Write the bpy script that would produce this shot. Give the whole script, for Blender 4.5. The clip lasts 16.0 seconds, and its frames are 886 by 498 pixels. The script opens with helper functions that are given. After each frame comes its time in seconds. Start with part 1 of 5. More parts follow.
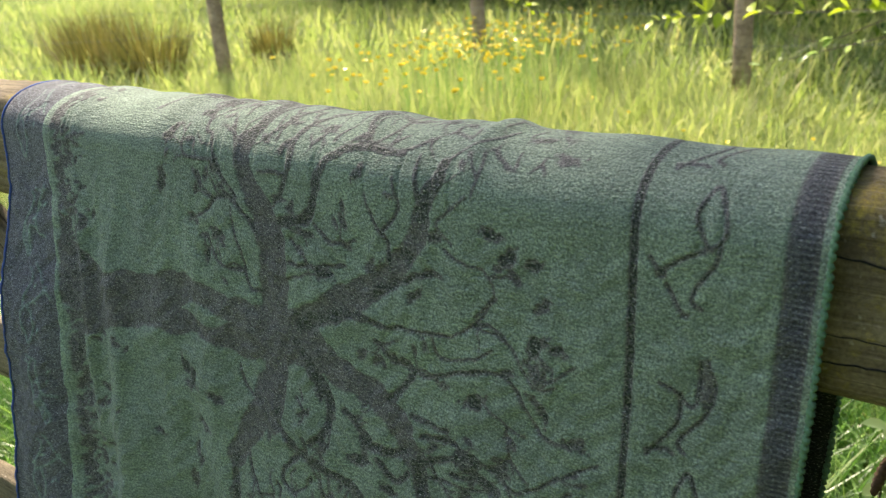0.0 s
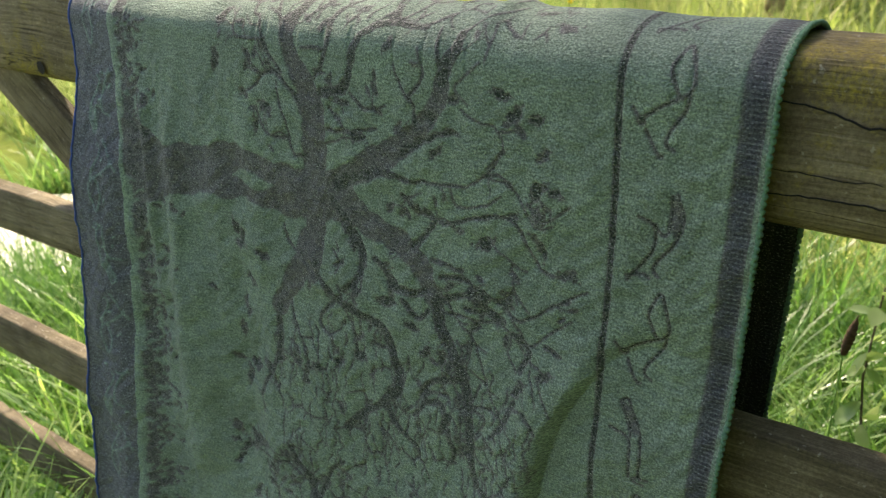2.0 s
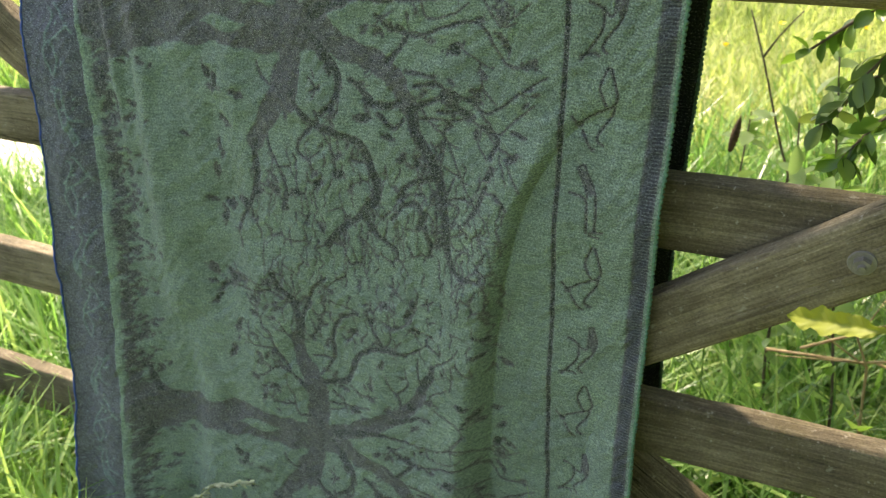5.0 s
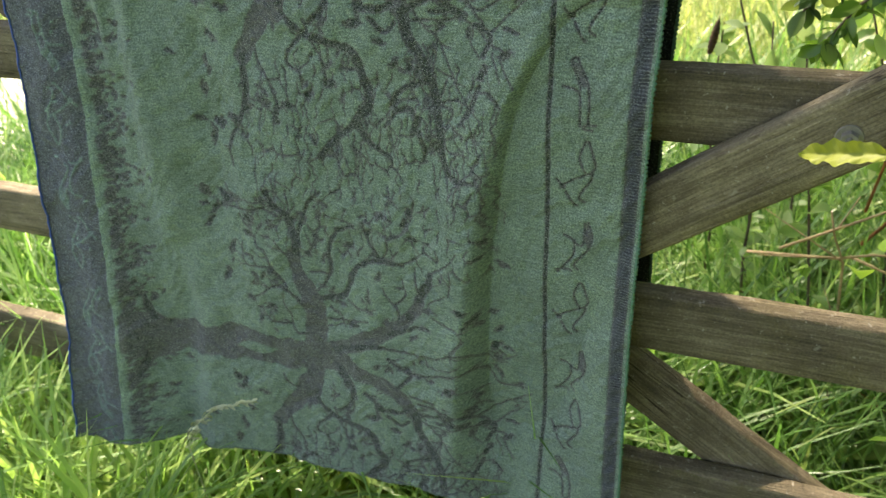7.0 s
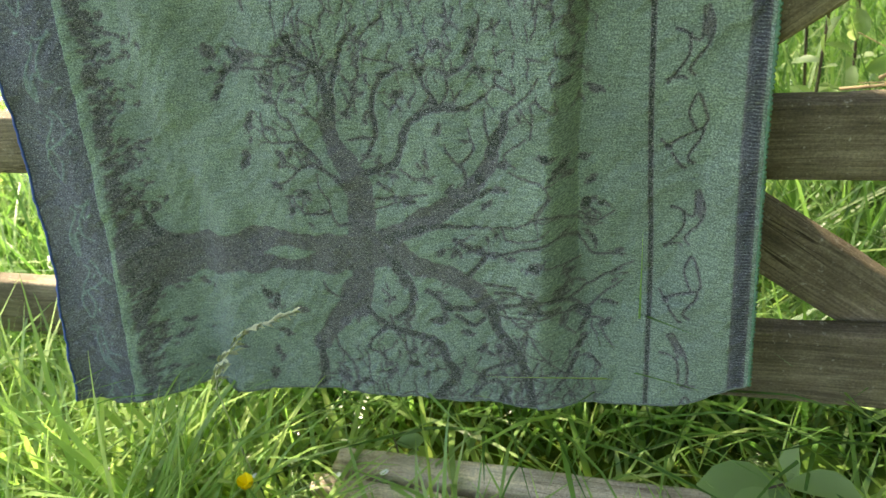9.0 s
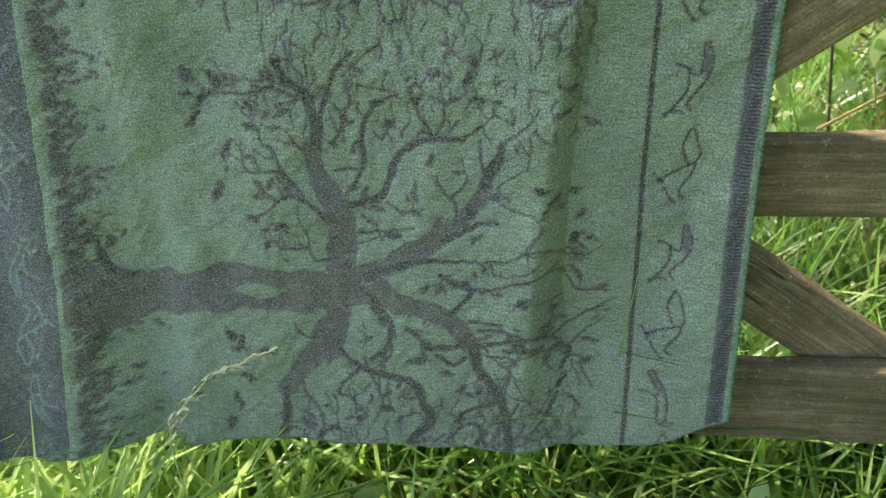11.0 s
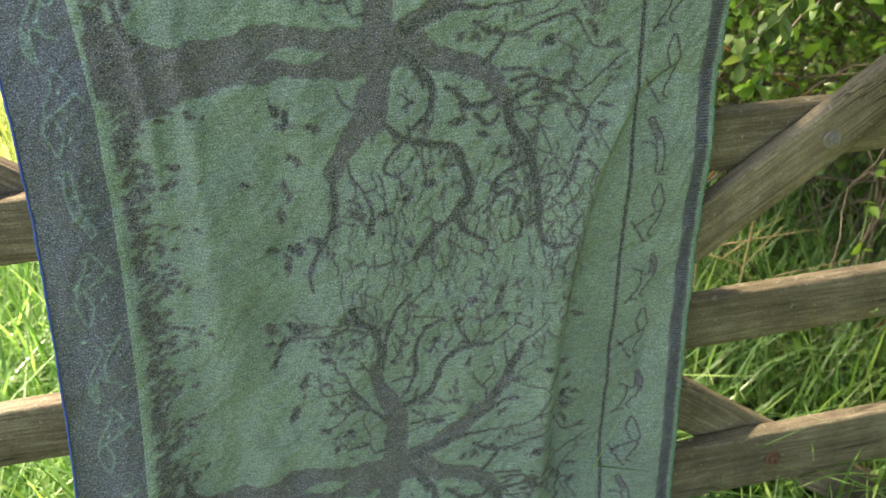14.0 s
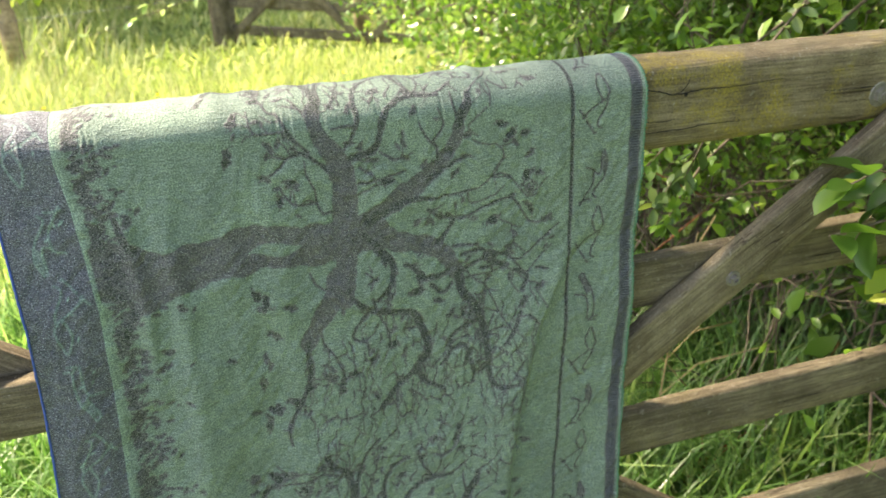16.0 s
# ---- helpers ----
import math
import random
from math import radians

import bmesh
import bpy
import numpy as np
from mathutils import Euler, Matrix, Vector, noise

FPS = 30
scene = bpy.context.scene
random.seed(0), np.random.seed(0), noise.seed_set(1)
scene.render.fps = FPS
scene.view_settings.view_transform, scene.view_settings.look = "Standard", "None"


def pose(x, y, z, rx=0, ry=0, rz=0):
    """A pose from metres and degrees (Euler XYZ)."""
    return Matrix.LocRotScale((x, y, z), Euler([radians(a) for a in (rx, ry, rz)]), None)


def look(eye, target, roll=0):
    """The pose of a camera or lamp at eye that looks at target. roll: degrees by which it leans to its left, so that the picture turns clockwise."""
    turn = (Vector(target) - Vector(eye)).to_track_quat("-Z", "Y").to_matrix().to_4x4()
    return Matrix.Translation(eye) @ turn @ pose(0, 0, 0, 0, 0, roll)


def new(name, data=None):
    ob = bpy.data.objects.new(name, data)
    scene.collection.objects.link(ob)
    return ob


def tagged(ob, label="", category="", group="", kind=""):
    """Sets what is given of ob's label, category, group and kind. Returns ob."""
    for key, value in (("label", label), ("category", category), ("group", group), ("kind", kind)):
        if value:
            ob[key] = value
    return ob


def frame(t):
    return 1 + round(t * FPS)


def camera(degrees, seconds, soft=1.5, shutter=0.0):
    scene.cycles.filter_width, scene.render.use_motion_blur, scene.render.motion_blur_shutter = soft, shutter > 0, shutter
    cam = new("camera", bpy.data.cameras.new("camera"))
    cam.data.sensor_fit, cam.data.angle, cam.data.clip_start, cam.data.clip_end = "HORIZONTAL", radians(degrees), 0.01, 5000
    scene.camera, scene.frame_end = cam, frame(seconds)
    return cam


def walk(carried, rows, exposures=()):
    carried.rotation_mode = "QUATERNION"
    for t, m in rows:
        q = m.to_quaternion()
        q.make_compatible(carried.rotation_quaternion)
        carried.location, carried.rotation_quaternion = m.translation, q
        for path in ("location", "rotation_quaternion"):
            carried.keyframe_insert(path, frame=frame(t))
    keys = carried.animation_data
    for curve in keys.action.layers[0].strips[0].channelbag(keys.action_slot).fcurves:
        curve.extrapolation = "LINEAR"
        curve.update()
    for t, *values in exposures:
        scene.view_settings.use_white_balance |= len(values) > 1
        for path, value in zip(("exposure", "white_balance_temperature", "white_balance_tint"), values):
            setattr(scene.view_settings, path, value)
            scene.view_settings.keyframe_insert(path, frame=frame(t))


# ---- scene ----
cam = camera(56.0, 16.0, soft=1.2)
cam.data.dof.use_dof, cam.data.dof.focus_distance, cam.data.dof.aperture_fstop = True, 0.57, 14.0
PATH = [
    (0, (0.356, -0.382, 1.137), (-0.759, 1.112, 0.412), -5.0),
    (0.5, (0.385, -0.413, 1.133), (-0.791, 1.038, 0.418), -4.8),
    (1, (0.408, -0.432, 1.134), (-0.783, 0.998, 0.403), -5.0),
    (1.5, (0.423, -0.449, 1.136), (-0.756, 0.961, 0.348), -4.9),
    (2, (0.418, -0.46, 1.122), (-0.72, 0.938, 0.256), -5.1),
    (2.5, (0.403, -0.471, 1.11), (-0.649, 0.958, 0.187), -4.5),
    (3, (0.403, -0.503, 1.113), (-0.585, 0.952, 0.161), -5.7),
    (3.5, (0.409, -0.55, 1.111), (-0.553, 0.934, 0.176), -5.4),
    (4, (0.411, -0.585, 1.107), (-0.484, 0.908, 0.122), -5.3),
    (4.5, (0.414, -0.612, 1.098), (-0.446, 0.891, 0.098), -5.5),
    (5, (0.409, -0.635, 1.083), (-0.416, 0.866, 0.05), -5.3),
    (5.2, (0.402, -0.642, 1.078), (-0.391, 0.866, 0.03), -5.5),
    (7.3, (0.392, -0.684, 1.034), (-0.335, 0.775, -0.126), -6.9),
    (7.5, (0.391, -0.667, 1.017), (-0.373, 0.759, -0.158), -8.5),
    (8, (0.347, -0.66, 0.954), (-0.39, 0.768, -0.237), -11.2),
    (8.5, (0.296, -0.644, 0.918), (-0.458, 0.761, -0.288), -13.6),
    (9, (0.251, -0.666, 0.852), (-0.405, 0.842, -0.285), -11.6),
    (9.2, (0.239, -0.661, 0.837), (-0.371, 0.886, -0.275), -10.4),
    (11.3, (0.128, -0.69, 0.829), (-0.208, 0.986, -0.209), -6.5),
    (11.5, (0.111, -0.688, 0.847), (-0.173, 0.999, -0.19), -7.5),
    (12, (0.052, -0.683, 0.902), (-0.015, 1.021, -0.145), -5.0),
    (12.5, (0.0, -0.699, 0.944), (-0.006, 1.008, -0.098), -5.2),
    (13, (-0.057, -0.708, 0.982), (0.048, 1.012, -0.029), -4.6),
    (13.5, (-0.124, -0.746, 1.034), (0.136, 0.973, 0.053), -3.6),
    (14, (-0.161, -0.786, 1.087), (0.172, 0.922, 0.110), -2.6),
    (14.5, (-0.183, -0.8, 1.138), (0.256, 0.884, 0.164), -1.5),
    (15, (-0.192, -0.804, 1.187), (0.302, 0.845, 0.183), -2.5),
    (15.5, (-0.192, -0.804, 1.226), (0.311, 0.853, 0.242), -2.4),
    (15.7, (-0.2, -0.816, 1.249), (0.3, 0.87, 0.314), -1.3),
    (16, (-0.195, -0.822, 1.263), (0.311, 0.879, 0.359), -2.4),
]
walk(cam, [(t, look(eye, target, roll)) for t, eye, target, roll in PATH],
     [(0, 1.36, 7600, 13), (0.5, 1.1, 7600, 13), (1, 1.17, 7600, 13), (1.5, 1.24, 7700, 13), (2, 1.38, 7800, 13), (2.5, 1.43, 7900, 13), (3, 1.9, 7900, 13), (3.5, 1.62, 7900, 13), (4, 1.9, 7900, 13), (5, 1.91, 7900, 13), (7.5, 1.97, 7800, 12), (8, 1.78, 7800, 12), (8.5, 2.24, 7900, 12), (9, 2.28, 7900, 12), (11.5, 2.38, 7800, 13), (12.5, 2.33, 8000, 14), (14.5, 2.26, 8000, 14), (16, 2.2, 8000, 13)])

# ---- light ----
SUN_AZ, SUN_EL = -48.0, 53.0
world = bpy.data.worlds.new("sky")
scene.world = world
world.use_nodes = True
wn, wl = world.node_tree.nodes, world.node_tree.links
wn.clear()
sky = wn.new("ShaderNodeTexSky")
sky.sky_type, sky.sun_disc = "NISHITA", False
sky.sun_elevation, sky.sun_rotation = radians(SUN_EL), radians(SUN_AZ)
sky.air_density, sky.dust_density = 1.0, 2.0
wbg = wn.new("ShaderNodeBackground")
wbg.inputs["Strength"].default_value = 0.15
wout = wn.new("ShaderNodeOutputWorld")
wl.new(sky.outputs["Color"], wbg.inputs["Color"])
wl.new(wbg.outputs["Background"], wout.inputs["Surface"])
sun = new("sun", bpy.data.lights.new("sun", "SUN"))
sun.data.energy, sun.data.angle, sun.data.color = 4.6, radians(3.0), (1.0, 0.94, 0.83)
_d = Vector((math.sin(radians(SUN_AZ)) * math.cos(radians(SUN_EL)), math.cos(radians(SUN_AZ)) * math.cos(radians(SUN_EL)), math.sin(radians(SUN_EL))))
sun.matrix_world = look(_d * 30, (0, 0, 0))


# ---- materials ----
def nodes_of(name):
    m = bpy.data.materials.new(name)
    m.use_nodes = True
    nt = m.node_tree
    nt.nodes.clear()
    out = nt.nodes.new("ShaderNodeOutputMaterial")
    return m, nt, out


def node(nt, kind, **inputs):
    n = nt.nodes.new(kind)
    for k, v in inputs.items():
        n.inputs[k.replace("_", " ")].default_value = v
    return n


def ramp(nt, source, stops):
    r = nt.nodes.new("ShaderNodeValToRGB")
    e = r.color_ramp.elements
    while len(e) < len(stops):
        e.new(0.5)
    for q, (p, c) in zip(e, stops):
        q.position, q.color = p, (*c, 1)
    nt.links.new(source, r.inputs["Fac"])
    return r.outputs["Color"]


def mixed(nt, kind, fac, a, b):
    m = nt.nodes.new("ShaderNodeMix")
    m.data_type, m.blend_type = "RGBA", kind
    for sock, v in ((m.inputs[0], fac), (m.inputs[6], a), (m.inputs[7], b)):
        if isinstance(v, (int, float)):
            sock.default_value = v
        elif isinstance(v, tuple):
            sock.default_value = (*v, 1)
        else:
            nt.links.new(v, sock)
    return m.outputs[2]


def coords(nt, scale=(1, 1, 1), kind="Object"):
    tc, mp = nt.nodes.new("ShaderNodeTexCoord"), nt.nodes.new("ShaderNodeMapping")
    nt.links.new(tc.outputs[kind], mp.inputs["Vector"])
    mp.inputs["Scale"].default_value = scale
    return mp.outputs["Vector"]


def noise_of(nt, vec, scale, detail=4.0, rough=0.6):
    n = node(nt, "ShaderNodeTexNoise", Scale=scale, Detail=detail, Roughness=rough)
    nt.links.new(vec, n.inputs["Vector"])
    return n.outputs["Fac"]


def bumped(nt, height, strength, distance):
    b = node(nt, "ShaderNodeBump", Strength=strength, Distance=distance)
    nt.links.new(height, b.inputs["Height"])
    return b.outputs["Normal"]


def finish(nt, out, color, rough=0.8, normal=None, metal=0.0, sheen=0.0, spec=0.5):
    p = node(nt, "ShaderNodeBsdfPrincipled", Roughness=rough, Metallic=metal)
    p.inputs["Specular IOR Level"].default_value = spec
    if sheen:
        p.inputs["Sheen Weight"].default_value = sheen
        p.inputs["Sheen Roughness"].default_value = 0.45
    if isinstance(color, tuple):
        p.inputs["Base Color"].default_value = (*color, 1)
    else:
        nt.links.new(color, p.inputs["Base Color"])
    if normal is not None:
        nt.links.new(normal, p.inputs["Normal"])
    nt.links.new(p.outputs["BSDF"], out.inputs["Surface"])
    return p


def wood_material(name, dark, mid, light, moss=0.4, moss_color=(0.16, 0.15, 0.03)):
    """Weathered timber with the grain along the board's own x: fine grain, stains, moss, lichen spots and drying cracks."""
    m, nt, out = nodes_of(name)
    w = coords(nt)
    warp = node(nt, "ShaderNodeTexNoise", Scale=3.0, Detail=2.0)
    nt.links.new(w, warp.inputs["Vector"])
    bent = nt.nodes.new("ShaderNodeVectorMath")
    bent.operation = "MULTIPLY_ADD"
    nt.links.new(warp.outputs["Color"], bent.inputs[0])
    bent.inputs[1].default_value = (0.0, 0.02, 0.02)
    nt.links.new(w, bent.inputs[2])

    def along(sx, sy):
        mp = nt.nodes.new("ShaderNodeMapping")
        mp.inputs["Scale"].default_value = (sx, sy, sy)
        nt.links.new(bent.outputs[0], mp.inputs["Vector"])
        return mp.outputs["Vector"]

    grain = noise_of(nt, along(14, 330), 1.0, 6.0, 0.7)
    broad = noise_of(nt, along(3.5, 55), 1.0, 5.0, 0.6)
    blotch = noise_of(nt, w, 8.0, 6.0, 0.65)
    fine = noise_of(nt, w, 380.0, 4.0, 0.75)
    col = ramp(nt, grain, [(0.32, dark), (0.5, mid), (0.68, light)])
    col = mixed(nt, "MULTIPLY", 1.0, col, ramp(nt, broad, [(0.3, (0.62, 0.6, 0.58)), (0.7, (1.2, 1.18, 1.12))]))
    col = mixed(nt, "MULTIPLY", 1.0, col, ramp(nt, blotch, [(0.34, (0.50, 0.47, 0.44)), (0.66, (1.34, 1.31, 1.26))]))
    patches = noise_of(nt, w, 6.5, 9.0, 0.75)
    mask = ramp(nt, patches, [(0.54 - 0.05 * moss, (0, 0, 0)), (0.64 - 0.06 * moss, (moss, moss, moss))])
    speck = ramp(nt, noise_of(nt, w, 330.0, 3.0, 0.7), [(0.40, (0.15, 0.15, 0.15)), (0.58, (1, 1, 1))])
    col = mixed(nt, "MIX", mixed(nt, "MULTIPLY", 1.0, mask, speck), col, moss_color)
    col = mixed(nt, "MULTIPLY", 1.0, col, ramp(nt, fine, [(0.36, (0.74, 0.74, 0.72)), (0.64, (1.24, 1.24, 1.22))]))
    spots = noise_of(nt, w, 48.0, 4.0, 0.6)
    smask = ramp(nt, spots, [(0.66, (0, 0, 0)), (0.72, (0.4, 0.4, 0.4))])
    col = mixed(nt, "MIX", smask, col, (0.36, 0.34, 0.28))
    flecks = ramp(nt, noise_of(nt, w, 150.0, 3.0, 0.6), [(0.64, (0, 0, 0)), (0.70, (0.5, 0.5, 0.5))])
    col = mixed(nt, "MIX", flecks, col, (0.4, 0.37, 0.31))
    crack = noise_of(nt, along(2.2, 70), 1.0, 2.0, 0.5)
    cmask = ramp(nt, crack, [(0.485, (1, 1, 1)), (0.497, (0.25, 0.22, 0.2)), (0.503, (0.25, 0.22, 0.2)), (0.515, (1, 1, 1))])
    gate_keep = ramp(nt, noise_of(nt, w, 5.0, 2.0, 0.5), [(0.52, (0, 0, 0)), (0.6, (1, 1, 1))])
    col = mixed(nt, "MULTIPLY", gate_keep, col, cmask)
    hgt = mixed(nt, "MULTIPLY", 0.6, mixed(nt, "MIX", 0.45, grain, fine), cmask)
    finish(nt, out, col, 0.85, bumped(nt, hgt, 0.7, 0.004), spec=0.25)
    return m


def leaf_material(name, stops, trans=0.45, rough=0.45, spec=0.35):
    """Thin green blades and leaves, each with a tone of its own."""
    m, nt, out = nodes_of(name)
    g = nt.nodes.new("ShaderNodeNewGeometry")
    col = ramp(nt, g.outputs["Random Per Island"], stops)
    tone = noise_of(nt, coords(nt), 1.7, 3.0, 0.6)
    col = mixed(nt, "MULTIPLY", 1.0, col, ramp(nt, tone, [(0.3, (0.75, 0.8, 0.75)), (0.7, (1.2, 1.12, 1.0))]))
    p = node(nt, "ShaderNodeBsdfPrincipled", Roughness=rough)
    p.inputs["Specular IOR Level"].default_value = spec
    t = nt.nodes.new("ShaderNodeBsdfTranslucent")
    nt.links.new(col, p.inputs["Base Color"])
    nt.links.new(mixed(nt, "MULTIPLY", 1.0, col, (1.45, 1.55, 0.95)), t.inputs["Color"])
    mx = nt.nodes.new("ShaderNodeMixShader")
    mx.inputs[0].default_value = trans
    nt.links.new(p.outputs["BSDF"], mx.inputs[1])
    nt.links.new(t.outputs["BSDF"], mx.inputs[2])
    nt.links.new(mx.outputs["Shader"], out.inputs["Surface"])
    return m


def plain_material(name, color, rough=0.7, metal=0.0, vary=0.25, scale=30.0, bump=0.2):
    m, nt, out = nodes_of(name)
    n = noise_of(nt, coords(nt), scale, 5.0, 0.65)
    lo, hi = tuple(c * (1 - vary) for c in color), tuple(min(1.0, c * (1 + vary)) for c in color)
    finish(nt, out, ramp(nt, n, [(0.3, lo), (0.7, hi)]), rough, bumped(nt, n, bump, 0.004), metal)
    return m


M_RAIL = wood_material("weathered_rail", (0.094, 0.080, 0.058), (0.160, 0.138, 0.100), (0.245, 0.215, 0.163), 0.4, (0.12, 0.10, 0.04))
M_BRACE = wood_material("dry_brace", (0.115, 0.095, 0.068), (0.185, 0.158, 0.115), (0.29, 0.255, 0.198), 0.25, (0.15, 0.125, 0.06))
M_TOPRAIL = wood_material("mossy_rail", (0.115, 0.094, 0.062), (0.195, 0.163, 0.115), (0.285, 0.245, 0.18), 0.85, (0.30, 0.235, 0.04))
# bleached wood, its colour raised further to stand in for sunlight on it
M_PLANK = wood_material("bleached_plank", (0.50, 0.43, 0.34), (0.70, 0.62, 0.52), (0.80, 0.74, 0.66), 0.05)
M_POST = wood_material("fence_post_wood", (0.27, 0.20, 0.14), (0.44, 0.34, 0.25), (0.58, 0.47, 0.36), 0.05)
M_BOLT = plain_material("weathered_steel", (0.20, 0.185, 0.16), 0.55, 0.4, 0.3, 120, 0.08)
M_RUST = plain_material("rusty_steel", (0.13, 0.07, 0.04), 0.85, 0.2, 0.4, 200)
M_WIRE = plain_material("galvanised_wire", (0.2, 0.21, 0.2), 0.5, 0.6)
M_BARK = plain_material("bark", (0.11, 0.085, 0.06), 0.9, 0, 0.4, 60, 0.6)
M_TWIG = plain_material("red_twig", (0.26, 0.09, 0.03), 0.7, 0, 0.3, 80)
M_DRY = plain_material("dry_stalk", (0.36, 0.27, 0.14), 0.8, 0, 0.3, 80)
M_GRASS = leaf_material("grass_blade", [(0.0, (0.055, 0.135, 0.035)), (0.45, (0.115, 0.24, 0.070)), (0.85, (0.21, 0.36, 0.13)), (1.0, (0.31, 0.40, 0.19))], 0.48, 0.34, 0.6)
M_MEADOW = leaf_material("meadow_grass", [(0.0, (0.17, 0.235, 0.09)), (0.5, (0.28, 0.345, 0.14)), (0.82, (0.40, 0.425, 0.22)), (1.0, (0.52, 0.49, 0.32))], 0.5, 0.6)
M_RUSH = leaf_material("rush", [(0.0, (0.09, 0.09, 0.03)), (0.6, (0.18, 0.16, 0.06)), (1.0, (0.25, 0.2, 0.08))], 0.25, 0.6)
M_LEAF = leaf_material("shrub_leaf", [(0.0, (0.06, 0.13, 0.025)), (0.55, (0.12, 0.23, 0.04)), (0.9, (0.21, 0.34, 0.06)), (1.0, (0.36, 0.44, 0.13))], 0.4, 0.32, 0.6)
M_LONG = leaf_material("yellowing_leaf", [(0.0, (0.17, 0.20, 0.028)), (1.0, (0.22, 0.25, 0.035))], 0.3, 0.5, 0.25)
M_STRAW = plain_material("ripe_grass", (0.40, 0.43, 0.25), 0.7, 0, 0.3, 200)
M_BROAD = leaf_material("broad_blade", [(0.0, (0.17, 0.29, 0.09)), (0.5, (0.27, 0.42, 0.14)), (1.0, (0.42, 0.53, 0.22))], 0.5, 0.3, 0.7)
M_SALLOW = leaf_material("sallow_leaf", [(0.0, (0.05, 0.10, 0.03)), (0.6, (0.10, 0.17, 0.05)), (1.0, (0.2, 0.26, 0.08))], 0.28, 0.38, 0.4)
M_PALE = leaf_material("pale_weed_leaf", [(0.0, (0.22, 0.33, 0.15)), (0.5, (0.32, 0.43, 0.22)), (1.0, (0.46, 0.54, 0.34))], 0.45, 0.4, 0.5)
M_YLEAF = leaf_material("young_leaf", [(0.0, (0.25, 0.34, 0.03)), (1.0, (0.4, 0.46, 0.06))], 0.45, 0.4)
M_DARKLEAF = leaf_material("wood_leaf", [(0.0, (0.03, 0.07, 0.012)), (0.7, (0.06, 0.12, 0.02)), (1.0, (0.12, 0.2, 0.03))], 0.3, 0.5)
M_YELLOW = plain_material("buttercup_petal", (0.9, 0.68, 0.015), 0.35, 0, 0.1, 50, 0)
M_WHITE = plain_material("daisy_petal", (0.8, 0.8, 0.76), 0.6, 0, 0.08, 50, 0)
M_PATH = plain_material("pale_concrete", (0.62, 0.57, 0.5), 0.9, 0, 0.15, 14, 0.5)
M_HOLE = plain_material("dark_hole", (0.008, 0.007, 0.006), 0.95, 0, 0.2, 60)
M_DOCK = leaf_material("dock_leaf", [(0.0, (0.10, 0.19, 0.04)), (0.6, (0.16, 0.27, 0.07)), (1.0, (0.26, 0.36, 0.13))], 0.35, 0.4, 0.5)


# ---- mesh tools ----
def mesh_of(name, verts, quads, smooth=False):
    """A mesh from numpy arrays of vertices and four-cornered faces."""
    verts, quads = np.asarray(verts, np.float32), np.asarray(quads, np.int32)
    me = bpy.data.meshes.new(name)
    me.vertices.add(len(verts))
    me.vertices.foreach_set("co", verts.ravel())
    me.loops.add(quads.size)
    me.loops.foreach_set("vertex_index", quads.ravel())
    me.polygons.add(len(quads))
    me.polygons.foreach_set("loop_start", np.arange(0, quads.size, 4, dtype=np.int32))
    if smooth:
        me.polygons.foreach_set("use_smooth", np.ones(len(quads), bool))
    me.update(calc_edges=True)
    return me


def linked(name, me, material, parent=None, label=""):
    me.materials.append(material)
    ob = new(name, me)
    ob.parent = parent
    if label:
        ob["label"] = label
    return ob


def part(name, bm, material, parent, label=""):
    """Links a bmesh as one mesh object under a thing or a part."""
    me = bpy.data.meshes.new(name)
    bm.to_mesh(me)
    bm.free()
    return linked(name, me, material, parent, label)


def thing(name, label, category, group="", kind="", at=(0, 0, 0)):
    ob = new(name)
    ob.location = at
    return tagged(ob, label, category, group, kind)


def ribbons(pos, ahead, up, length, width, profile, bend=0.0, fold=0.0, cols=2):
    """Many thin leaves or blades: rows of points from the base along ahead, bending against up. Returns vertices and faces."""
    pos, ahead, up = (np.asarray(a, float) for a in (pos, ahead, up))
    n, rows = len(pos), len(profile)
    ahead = ahead / np.linalg.norm(ahead, axis=1, keepdims=True)
    side = np.cross(ahead, up)
    side /= np.linalg.norm(side, axis=1, keepdims=True) + 1e-9
    nrm = np.cross(side, ahead)
    length, width, bend = (np.broadcast_to(np.asarray(a, float), (n,)) for a in (length, width, bend))
    t = np.linspace(0, 1, rows)
    mid = pos[:, None] + ahead[:, None] * (t * length[:, None] * (1 - 0.25 * np.abs(bend)[:, None] * t))[..., None] - nrm[:, None] * (bend[:, None] * length[:, None] * t**2)[..., None]
    s = np.linspace(-0.5, 0.5, cols)
    half = width[:, None] * np.asarray(profile)[None]
    v = mid[:, :, None] + side[:, None, None] * (half[..., None] * s)[..., None] + nrm[:, None, None] * (fold * half[..., None] * np.abs(s))[..., None]
    k = np.arange(rows * cols).reshape(rows, cols)
    q = np.stack([k[:-1, :-1], k[:-1, 1:], k[1:, 1:], k[1:, :-1]], -1).reshape(-1, 4)
    quads = (np.arange(n)[:, None, None] * rows * cols + q).reshape(-1, 4)
    return v.reshape(-1, 3), quads


BLADE = (1.0, 0.95, 0.75, 0.45, 0.04)
LEAF = (0.06, 0.72, 1.0, 0.78, 0.04)


